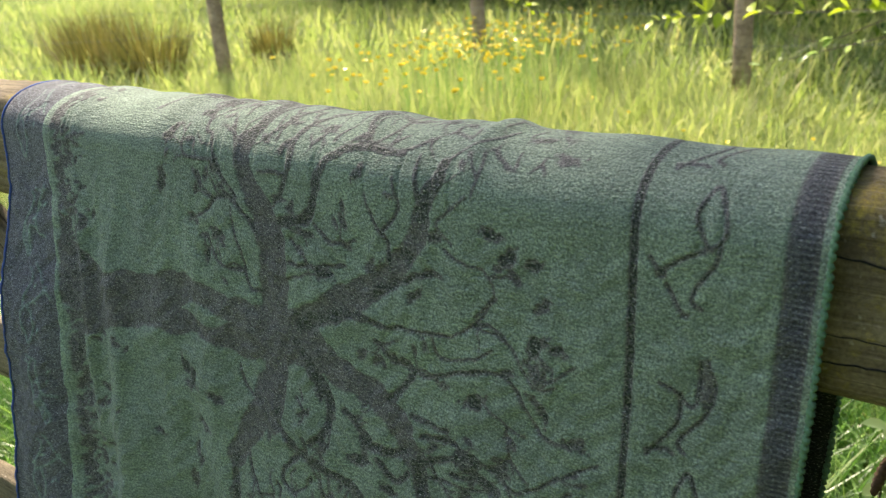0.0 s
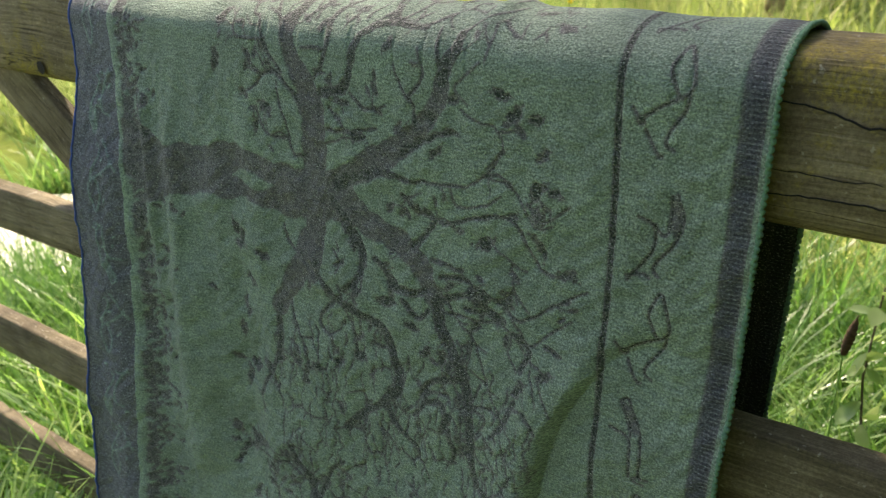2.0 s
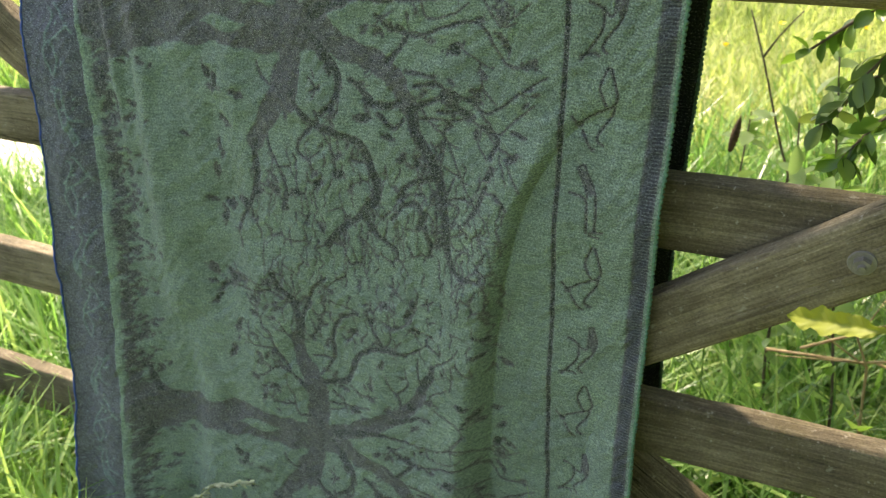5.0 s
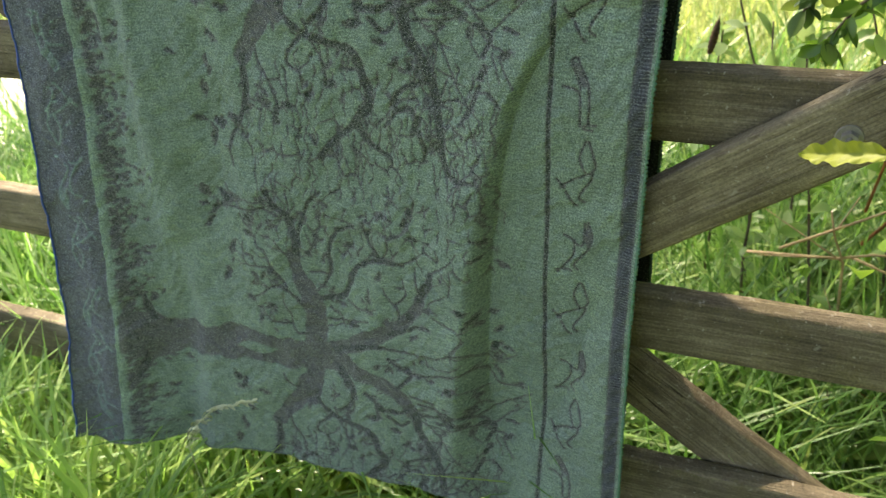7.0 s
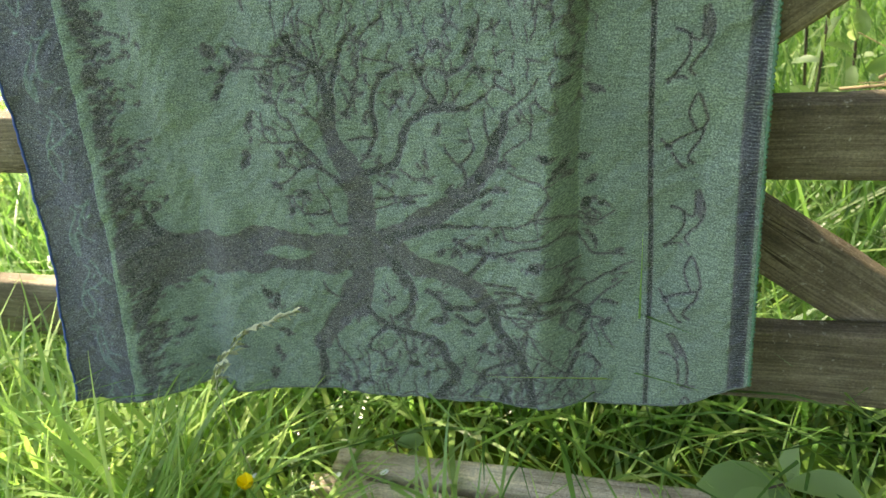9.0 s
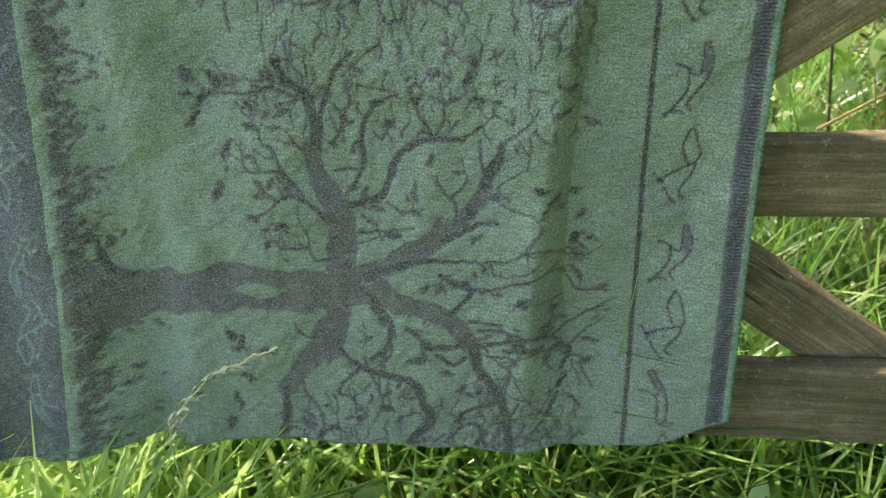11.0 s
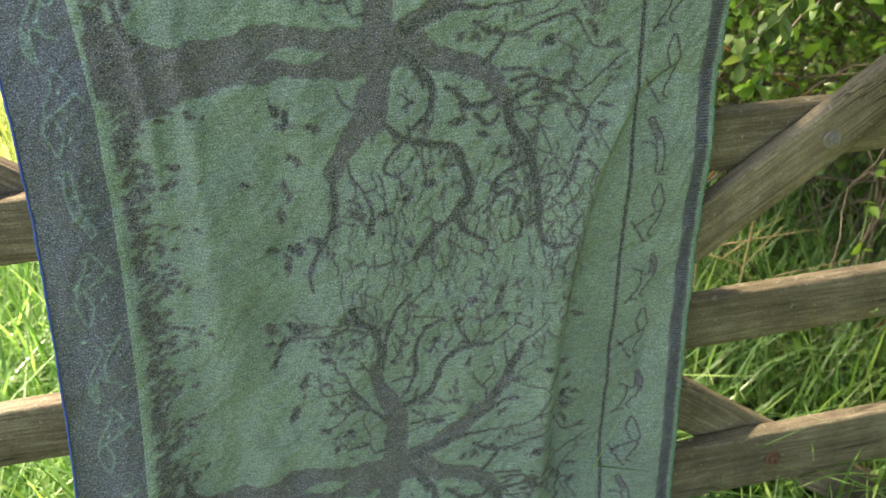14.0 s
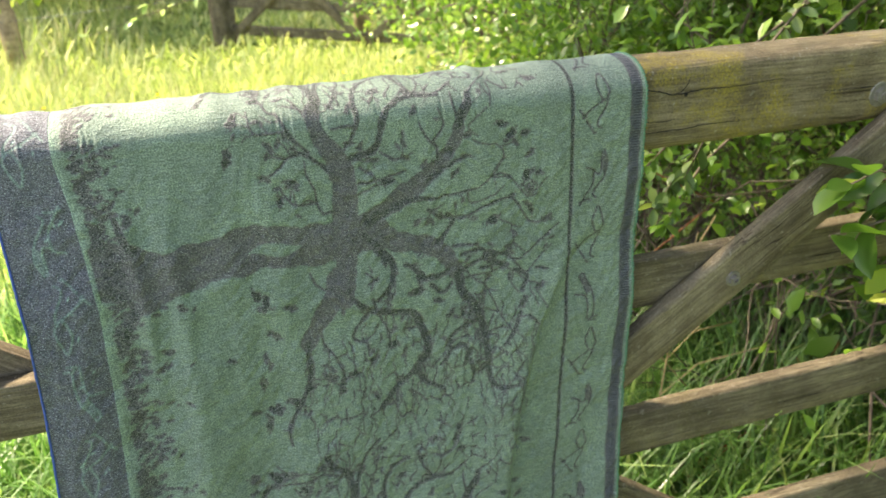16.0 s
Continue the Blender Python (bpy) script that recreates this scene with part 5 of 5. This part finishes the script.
# ---- shrubs and trees ----
def shrub(name, at, radius, height, leaves, size, material, label, category, group="", seed=0, twiggy=9, lean_max=0.75, edge=None, low=0.0, cols=2):
    """Stems that fork upward from the base and end in sprays of leaves."""
    r = np.random.default_rng(100 + seed)
    ob = thing(name, label, category, group, at=at)
    tips = []

    def grow(bm, p, d, length, rad, depth):
        pts = [p]
        for k in range(4):
            d = d + r.normal(0, 0.22, 3) + np.array((0, 0, 0.04))
            d = d / np.linalg.norm(d)
            ahead = pts[-1] + d * length / 4
            if edge is not None and ahead[0] + at[0] < edge(ahead[1] + at[1]) + 0.08:     # bent back from the way
                d = d * (-0.6, 1, 1) + (0.25, 0, 0.1)
                d = d / np.linalg.norm(d)
                ahead = pts[-1] + d * length / 4
            pts.append(ahead)
            if depth >= 2 or k > 1:
                tips.append((pts[-1], d))
        tube_bm(bm, pts, [rad * (1 - 0.14 * i) for i in range(5)], 5)
        if depth < 3:
            for k in range(3 if depth else 2):
                grow(bm, pts[-1 - (k % 2)], d + r.normal(0, 0.6, 3), length * 0.68, rad * 0.55, depth + 1)

    for k in range(twiggy):
        a = r.uniform(0, 6.283)
        lean = r.uniform(0.05, lean_max)
        bm = bmesh.new()
        grow(bm, np.array((math.cos(a) * 0.12 * radius, math.sin(a) * 0.12 * radius, -0.05)), np.array((math.cos(a) * lean, math.sin(a) * lean, 1.0)),
             height * r.uniform(0.34, 0.5), 0.010 * height / 1.8, 0)
        part("stem", bm, M_BARK, ob)
    P, D = np.array([t[0] for t in tips]), np.array([t[1] for t in tips])
    k = r.integers(0, len(P), leaves)
    spread = r.normal(0, 1, (leaves, 3)) * (0.055 + 0.05 * radius)
    pos = P[k] + spread
    pos[:, 2] = np.maximum(pos[:, 2], 0.03)
    if low:         # bare stems near the ground
        keep = (pos[:, 2] > low + r.normal(0, 0.09, leaves)) | (r.random(leaves) < 0.05)
        pos, k = pos[keep], k[keep]
        leaves = len(pos)
    if edge is not None:        # trimmed back where it would grow into the way
        pos = pos[pos[:, 0] + at[0] > edge(pos[:, 1] + at[1])]
        leaves = len(pos)
        k = k[:leaves]
    ahead = D[k] * 0.6 + r.normal(0, 0.6, (leaves, 3)) + (0, 0, -0.1)
    up = r.normal(0, 0.45, (leaves, 3)) + (0, 0, 1)
    ln = r.uniform(0.6, 1.25, leaves) * size
    v, q = ribbons(pos, ahead, up, ln, ln * r.uniform(0.42, 0.6, leaves), (0.06, 0.8, 0.95, 0.04), r.uniform(0, 0.35, leaves), 0.3, cols)
    linked("foliage", mesh_of("foliage", v, q), material, ob)
    return ob


HEDGE = "hedge shrubs beside the track"
for k, (x, y, rad, h, n, s) in enumerate(((0.95, 0.72, 0.4, 1.35, 13000, 0.024), (1.3, 0.95, 0.5, 1.7, 10000, 0.03), (1.65, 0.45, 0.6, 1.9, 5000, 0.036), (0.86, 0.85, 0.3, 0.95, 7000, 0.024), (1.15, 0.5, 0.3, 0.95, 5000, 0.026), (0.82, 1.05, 0.35, 0.9, 7000, 0.03), (0.9, 1.6, 0.35, 0.9, 5000, 0.032),
                                         (1.25, 1.75, 0.6, 1.8, 8000, 0.034), (1.9, 1.3, 0.7, 2.0, 4500, 0.04), (1.5, 2.7, 0.7, 1.9, 7000, 0.038), (2.2, 2.2, 0.8, 2.2, 4000, 0.042),
                                         (1.85, 3.8, 0.8, 2.0, 6000, 0.042), (2.7, 3.2, 0.8, 2.4, 3500, 0.045), (2.7, 1.0, 0.8, 2.4, 3000, 0.045), (2.9, 5.0, 0.9, 2.4, 3600, 0.05))):
    shrub("hedge_shrub", (x, y, float(ground_z(x, y))), rad, h, n, s, M_LEAF, "leafy green hedge shrub with small glossy leaves", "shrub", HEDGE, k, 12, 0.45,
          lambda yy: 0.45 + 0.05 * yy, 0.62 if y < 1.2 else 0.3, 3 if y < 1.0 else 2)

# out-of-view shrubs, added to block light on the shawl from the right
for k, (x, y, h) in enumerate(((1.3, -0.55, 2.6), (1.35, -1.45, 3.0), (1.75, -0.6, 3.5), (1.8, -1.6, 3.7), (1.9, -2.5, 3.7))):
    shrub("hedge_shrub", (x, y, float(ground_z(x, y))), 0.9, h, 8000, 0.07, M_LEAF, "leafy green hedge shrub with small glossy leaves", "shrub", HEDGE, 20 + k, 12, 0.45,
          lambda yy: 0.88 + 0 * yy)

for k in range(7):
    x = -8.6 + k * 1.08
    y = 9.9 - 0.33 * (x + 7.85) + rng.normal(0, 0.25)
    shrub("bramble_bush", (x, y, float(ground_z(x, y))), 0.9, 1.5, 2200, 0.08, M_DARKLEAF, "dark low bramble bush at the meadow's edge", "bush", "bramble bushes at the wood's edge", 70 + k, 9)

for k in range(13):
    x = -11.5 + k * 1.35
    y = 11.6 - 0.3 * (x + 9) + 2.5 * max(0.0, min(1.0, (x + 3) / 1.5)) + rng.normal(0, 0.4)
    shrub("woodland_tree", (x, y, float(ground_z(x, y))), 1.7, 5.5, 2600, 0.17, M_DARKLEAF, "dark leafy tree at the edge of a shady wood", "tree", "woodland edge trees", 40 + k, 5)


def spray(name, pts, n, size, material, label, seed, rad=0.003, droop=0.2):
    """A single leafy shoot along pts."""
    r = np.random.default_rng(seed)
    ob = thing(name, label, "branch", at=pts[0])
    c = np.array(pts) - np.array(pts[0])
    part("twig", tube_bm(bmesh.new(), [tuple(p) for p in c], np.linspace(rad, rad * 0.35, len(c)), 6), M_BARK, ob)
    t = np.sort(r.uniform(0.15, 1, n)) * (len(c) - 1)
    i = np.minimum(t.astype(int), len(c) - 2)
    pos = c[i] + (c[i + 1] - c[i]) * (t - i)[:, None]
    d = c[i + 1] - c[i]
    d = d / np.linalg.norm(d, axis=1, keepdims=True)
    ahead = d * 0.5 + r.normal(0, 0.55, (n, 3)) + (0, 0, -droop)
    ln = size * r.uniform(0.6, 1.2, n)
    v, q = ribbons(pos, ahead, r.normal(0, 0.4, (n, 3)) + (0, 0, 1), ln, ln * 0.5, (0.05, 0.6, 0.95, 1.0, 0.75, 0.04), r.uniform(0, 0.3, n), 0.35, 3)
    linked("foliage", mesh_of("foliage", v, q, True), material, ob)
    return ob


spray("leafy_shoot", [(0.98, 0.02, 0.62), (0.80, -0.05, 0.75), (0.66, -0.075, 0.84), (0.58, -0.08, 0.87), (0.535, -0.085, 0.86)], 18, 0.075, M_LEAF, "leafy green shoot poking past the gate", 5)
spray("leafy_shoot", [(0.95, 0.0, 0.64), (0.78, -0.05, 0.74), (0.63, -0.08, 0.80), (0.52, -0.085, 0.795)], 14, 0.07, M_LEAF, "leafy green shoot poking past the gate", 15)
spray("leafy_shoot", [(0.98, 0.0, 0.55), (0.80, -0.05, 0.64), (0.70, -0.075, 0.70), (0.635, -0.08, 0.725)], 10, 0.06, M_YLEAF, "yellow-green young shoot poking past the gate", 6)
spray("leafy_shoot", [(1.1, 0.45, 1.1), (0.8, 0.3, 1.04), (0.57, 0.16, 0.95), (0.455, 0.09, 0.885), (0.41, 0.07, 0.83)], 70, 0.030, M_SALLOW, "dark glossy shoot hanging behind the gate", 8)
spray("leafy_shoot", [(1.0, 0.40, 0.98), (0.62, 0.18, 0.91), (0.46, 0.11, 0.86), (0.41, 0.10, 0.81), (0.385, 0.10, 0.775)], 64, 0.026, M_SALLOW, "dark glossy shoot hanging behind the gate", 18)
spray("leafy_shoot", [(1.0, 0.40, 0.90), (0.62, 0.20, 0.86), (0.48, 0.13, 0.82), (0.43, 0.11, 0.78), (0.405, 0.10, 0.745)], 58, 0.027, M_LEAF, "fresh green shoot hanging behind the gate", 28)
spray("leafy_shoot", [(1.0, 0.45, 1.02), (0.6, 0.22, 0.95), (0.45, 0.13, 0.90), (0.395, 0.10, 0.865), (0.36, 0.10, 0.835)], 40, 0.024, M_LEAF, "fresh green shoot hanging behind the gate", 38)
spray("broad_leaved_weed", [(0.36, 0.50, 0.0), (0.35, 0.48, 0.25), (0.36, 0.46, 0.48), (0.35, 0.45, 0.64)], 44, 0.040, M_PALE, "tall pale weed with broad soft leaves behind the gate", 33, 0.003, 0.3)
spray("broad_leaved_weed", [(0.28, 0.58, 0.0), (0.29, 0.56, 0.25), (0.27, 0.56, 0.46), (0.28, 0.55, 0.60)], 40, 0.040, M_PALE, "tall pale weed with broad soft leaves behind the gate", 34, 0.003, 0.3)
spray("broad_leaved_weed", [(0.42, 0.62, 0.0), (0.41, 0.60, 0.28), (0.40, 0.58, 0.52), (0.38, 0.56, 0.70)], 44, 0.042, M_PALE, "tall pale weed with broad soft leaves behind the gate", 35, 0.003, 0.3)
spray("broad_leaved_weed", [(0.47, 0.42, 0.0), (0.45, 0.40, 0.25), (0.42, 0.37, 0.48), (0.40, 0.35, 0.62)], 28, 0.048, M_BROAD, "tall pale weed with broad soft leaves behind the gate", 31, 0.003, 0.3)
spray("broad_leaved_weed", [(0.58, 0.55, 0.0), (0.55, 0.52, 0.3), (0.50, 0.47, 0.55), (0.45, 0.44, 0.70)], 30, 0.048, M_BROAD, "tall pale weed with broad soft leaves behind the gate", 32, 0.003, 0.3)
spray("leafy_branch", [(1.6, 3.3, 1.3), (0.2, 3.15, 0.82), (-0.14, 3.1, 0.72), (-0.5, 3.1, 0.71), (-0.78, 3.1, 0.715), (-1.02, 3.05, 0.68)], 44, 0.075, M_YLEAF, "sunlit pale branch with soft young leaves", 9)
spray("broad_leaved_weed", [(0.33, -0.03, 0.0), (0.325, -0.045, 0.06), (0.31, -0.065, 0.115), (0.29, -0.09, 0.135)], 9, 0.085, M_PALE, "low pale weed with broad soft leaves under the gate", 52, 0.003, 0.3)
spray("broad_leaved_weed", [(-0.14, -0.03, 0.0), (-0.135, -0.045, 0.06), (-0.125, -0.06, 0.12)], 8, 0.035, M_PALE, "low pale weed with broad soft leaves under the gate", 53, 0.002, 0.3)
spray("leafy_branch", [(0.6, 3.2, 0.95), (-0.1, 3.12, 0.70), (-0.28, 3.1, 0.62), (-0.38, 3.1, 0.60), (-0.48, 3.1, 0.63)], 3, 0.05, M_PALE, "thin dark twig with a few pale leaves", 29)
spray("leafy_branch", [(0.3, 3.2, 0.72), (-0.2, 3.12, 0.60), (-0.42, 3.1, 0.545), (-0.60, 3.1, 0.50)], 9, 0.05, M_PALE, "thin dark twig with a few pale leaves", 39)
spray("leafy_branch", [(-2.1, 3.1, 1.05), (-1.82, 3.1, 0.80), (-1.66, 3.1, 0.75), (-1.58, 3.1, 0.72)], 9, 0.06, M_YLEAF, "sunlit pale branch with soft young leaves", 49)


def single_leaf(name, base, tip, stem_from, width, material, label):
    """One long leaf on its bit of twig."""
    ob = thing(name, label, "leaf", at=base)
    b, t = np.array(base), np.array(tip)
    length = float(np.linalg.norm(t - b))
    rows, cols = 40, 15
    shape = np.interp(np.linspace(0, 1, rows), [0, 0.08, 0.3, 0.55, 0.75, 0.9, 1], [0.05, 0.4, 0.85, 1.0, 0.85, 0.5, 0.02])
    v, q = ribbons([(0, 0, 0)], [t - b], [(0.1, -0.8, 0.6)], length, width, shape, 0.16, 0.5, cols)
    k, c = np.divmod(np.arange(len(v)), cols)
    rim = np.abs(c / (cols - 1) * 2 - 1)
    v[:, 1] += width * (0.10 * rim * np.sin(k * 0.55 + (c > cols / 2) * 1.7) + 0.035 * np.sin(k * 1.9 - rim * 5))      # wavy rim, sunken side veins
    v[:, 2] += width * 0.07 * rim ** 2 * np.sin(k * 0.8 + c)
    linked("blade", mesh_of("blade", v, q, True), material, ob)
    s = np.array(stem_from) - b
    part("twig", tube_bm(bmesh.new(), [(0, 0, 0), tuple(s * 0.5 + (0, 0, 0.01)), tuple(s)], [0.0009, 0.0013, 0.002], 6), M_BARK, ob)


single_leaf("long_leaf", (0.440, -0.300, 0.852), (0.391, -0.280, 0.838), (0.714, -0.180, 0.750), 0.0120, M_LONG, "long yellow-green leaf on a thin twig before the gate")


def dock(x, y, n, size, seed):
    """A low plant of broad leaves."""
    r = np.random.default_rng(seed)
    ob = thing("dock_plant", "broad-leaved green weed in the grass", "plant", "broad-leaved weeds", at=(x, y, float(ground_z(x, y))))
    for k in range(n):
        a, rise = r.uniform(0, 6.283), r.uniform(0.5, 1.4)
        ln = size * r.uniform(0.7, 1.15)
        v, q = ribbons([(0, 0, 0)], [(math.cos(a), math.sin(a), rise)], [(0, 0, 1)], ln, ln * 0.36, (0.06, 0.1, 0.6, 0.95, 1.0, 0.8, 0.45, 0.04), r.uniform(0.15, 0.5), 0.25, 5)
        v = v + r.normal(0, 0.0012, v.shape)
        linked("leaf", mesh_of("leaf", v, q, True), M_DOCK, ob)


for k, (x, y, n, s) in enumerate(((0.40, 0.10, 6, 0.2), (0.47, -0.11, 5, 0.17), (0.30, -0.19, 4, 0.2), (-0.5, -0.02, 4, 0.14), (-0.02, -0.12, 4, 0.1), (0.42, 0.32, 6, 0.3), (0.55, 0.36, 5, 0.26), (0.66, 0.33, 6, 0.24), (0.87, 0.32, 6, 0.2), (0.36, 0.45, 6, 0.26), (0.55, 0.75, 7, 0.3),
                                  (-0.72, 0.16, 6, 0.22), (-1.05, 0.3, 6, 0.22), (-0.1, -0.16, 4, 0.12), (0.12, -0.14, 4, 0.12), (0.3, 1.2, 6, 0.3))):
    dock(x, y, n, s, 300 + k)


def bare_twig(pts, rad, material, label, group="", forks=3, seed=0):
    r = np.random.default_rng(seed)
    ob = thing("bare_twig", label, "twig", group, at=pts[0])
    c = [np.array(p) - np.array(pts[0]) for p in pts]
    part("stalk", tube_bm(bmesh.new(), [tuple(p) for p in c], np.linspace(rad, rad * 0.5, len(c)), 6), material, ob)
    for k in range(forks):
        p = c[1 + k % (len(c) - 1)]
        d = r.normal(0, 1, 3) * (0.07, 0.04, 0.04) + (0, 0, 0.05)
        part("fork", tube_bm(bmesh.new(), [tuple(p), tuple(p + d * 0.5), tuple(p + d * 1.2)], [rad * 0.6, rad * 0.5, rad * 0.25], 5), material, ob)


bare_twig([(0.60, 0.30, -0.02), (0.68, 0.31, 0.06), (0.78, 0.30, 0.12), (0.92, 0.28, 0.20)], 0.003, M_TWIG, "thin red-brown twig in the grass behind the gate", "", 3, 1)
bare_twig([(0.52, 0.55, 0.25), (0.62, 0.5, 0.45), (0.72, 0.42, 0.60)], 0.003, M_TWIG, "thin red-brown twig under the hedge", "", 2, 2)
bare_twig([(0.356, 0.62, 0.0), (0.336, 0.62, 0.476), (0.317, 0.62, 0.530), (0.281, 0.62, 0.652), (0.256, 0.62, 0.725)], 0.0026, M_BARK, "dark thin bare stem standing in the grass", "", 0, 3)
bare_twig([(0.280, 0.62, 0.658), (0.298, 0.62, 0.690), (0.326, 0.62, 0.727)], 0.0018, M_BARK, "dark thin side twig of a bare stem", "", 0, 5)
bare_twig([(0.45, 0.35, -0.02), (0.52, 0.36, 0.16), (0.66, 0.33, 0.30), (0.8, 0.3, 0.33)], 0.0022, M_DRY, "bent dry stalk behind the gate", "", 1, 4)


bare_twig([(0.62, 0.30, -0.02), (0.69, 0.30, 0.05), (0.76, 0.30, 0.11), (0.90, 0.28, 0.22)], 0.0024, M_TWIG, "thin red-brown twig in the grass behind the gate", "", 4, 11)
bare_twig([(0.50, 0.40, 0.40), (0.52, 0.42, 0.52), (0.55, 0.45, 0.66)], 0.0022, M_TWIG, "thin red-brown twig under the hedge", "", 2, 12)


DRY = "dry stalks fallen behind the gate"
for k, pts in enumerate(([(0.36, 0.30, 0.378), (0.47, 0.30, 0.386), (0.512, 0.30, 0.399), (0.597, 0.30, 0.401), (0.72, 0.32, 0.39)],
                         [(0.50, 0.33, 0.10), (0.478, 0.30, 0.381), (0.462, 0.30, 0.419), (0.453, 0.30, 0.455)],
                         [(0.55, 0.31, 0.05), (0.568, 0.30, 0.353), (0.572, 0.30, 0.426), (0.581, 0.30, 0.479), (0.62, 0.32, 0.60)],
                         [(0.40, 0.30, 0.39), (0.464, 0.30, 0.431), (0.522, 0.30, 0.469), (0.572, 0.30, 0.524), (0.66, 0.33, 0.62)],
                         [(0.485, 0.31, 0.385), (0.532, 0.31, 0.366), (0.565, 0.31, 0.349), (0.64, 0.33, 0.25)])):
    bare_twig(pts, 0.0022, M_DRY, "bent dry brown stalk behind the gate", DRY, 1, 40 + k)


def lobed_leaf(x, y, z, size, turn):
    """A broad leaf with five pointed lobes on a thin stalk."""
    ob = thing("lobed_leaf", "broad pale green lobed leaf rising from the grass", "leaf", "broad lobed leaves", at=(x, y, float(ground_z(x, y))))
    part("stalk", tube_bm(bmesh.new(), [(0, 0, 0), (0.01, 0.01, z * 0.6), (0, 0, z)], [0.002, 0.0016, 0.0012], 5), M_GRASS, ob)
    bm = bmesh.new()
    mid = bm.verts.new((0, 0, 0))
    rim = []
    n = 40
    for k in range(n):
        a = 2 * math.pi * k / n
        lobe = (0.62 + 0.38 * abs(math.cos(2.5 * (a - math.pi / 2))) ** 0.8) * (0.75 + 0.25 * math.sin(a)) * (1 + 0.05 * (-1) ** k)
        rim.append(bm.verts.new((size * lobe * math.cos(a), size * lobe * math.sin(a) + size * 0.35, 0.12 * size * math.cos(5 * a) - 0.18 * size * lobe)))
    for k in range(n):
        bm.faces.new((mid, rim[k], rim[(k + 1) % n]))
    blade = part("blade", bm, M_DOCK, ob)
    blade.matrix_local = pose(0, 0, z, 55, 0, turn)


for x, y, z, size, turn in ((0.845, 0.25, 0.11, 0.062, 20), (0.80, 0.27, 0.14, 0.045, -40), (0.92, 0.24, 0.09, 0.05, 60)):
    lobed_leaf(x, y, z, size, turn)


def overhang(pts, n, spread, seed):
    """A leafy bough above the camera's view, added to shade gate and grass."""
    r = np.random.default_rng(seed)
    pts = np.array(pts)
    ob = thing("shade_bough", "unseen leafy bough added to cast shade", "branch", "boughs over the gate", at=tuple(pts[0]))
    c = pts - pts[0]
    part("limb", tube_bm(bmesh.new(), [tuple(p) for p in c], [0.03, 0.024, 0.018, 0.012, 0.006], 8), M_BARK, ob)
    t = r.uniform(0.4, 4, n)
    i = np.minimum(t.astype(int), 3)
    pos = c[i] + (c[i + 1] - c[i]) * (t - i)[:, None] + r.normal(0, 1, (n, 3)) * spread
    ln = r.uniform(0.035, 0.06, n)
    v, q = ribbons(pos, r.normal(0, 1, (n, 3)) + (0, 0, -0.3), r.normal(0, 0.4, (n, 3)) + (0, 0, 1), ln, ln * 0.5, (0.06, 0.8, 0.95, 0.04), 0.2, 0.3, 2)
    linked("foliage", mesh_of("foliage", v, q), M_LEAF, ob)


overhang([(1.9, 1.1, 1.7), (1.0, 0.9, 2.1), (0.2, 0.74, 2.28), (-0.3, 0.66, 2.3), (-0.68, 0.62, 2.2)], 1800, (0.2, 0.17, 0.13), 77)
overhang([(2.1, 2.0, 1.7), (1.2, 1.9, 2.2), (0.5, 1.7, 2.4), (-0.2, 1.6, 2.45), (-0.9, 1.55, 2.4)], 11000, (0.3, 0.34, 0.16), 78)


def brown_head(x, y, z0, z1):
    """A stiff grass stalk with a dark fuzzy seed head."""
    ob = thing("brown_seedhead", "dark brown fuzzy seed head on a thin stalk", "grass", at=(x, y, float(ground_z(x, y))))
    part("stalk", tube_bm(bmesh.new(), [(0, 0, 0), (-0.004, 0, z0 * 0.6), (0.002, 0, z0)], [0.0012, 0.001, 0.0009], 5), M_GRASS, ob)
    bm = bmesh.new()
    n = 16
    pts = [(0.002 + 0.008 * k / n, 0, z0 + (z1 - z0) * k / n) for k in range(n + 1)]
    tube_bm(bm, pts, [0.0006 + 0.004 * math.sin(math.pi * min(1, k / n + 0.08)) ** 0.6 * (0.85 + 0.3 * (k % 2)) for k in range(n + 1)], 9)
    part("head", bm, M_HEAD, ob)


M_HEAD = plain_material("seed_head_brown", (0.13, 0.08, 0.045), 0.95, 0, 0.5, 260, 0.8)
brown_head(0.289, 0.28, 0.67, 0.715)
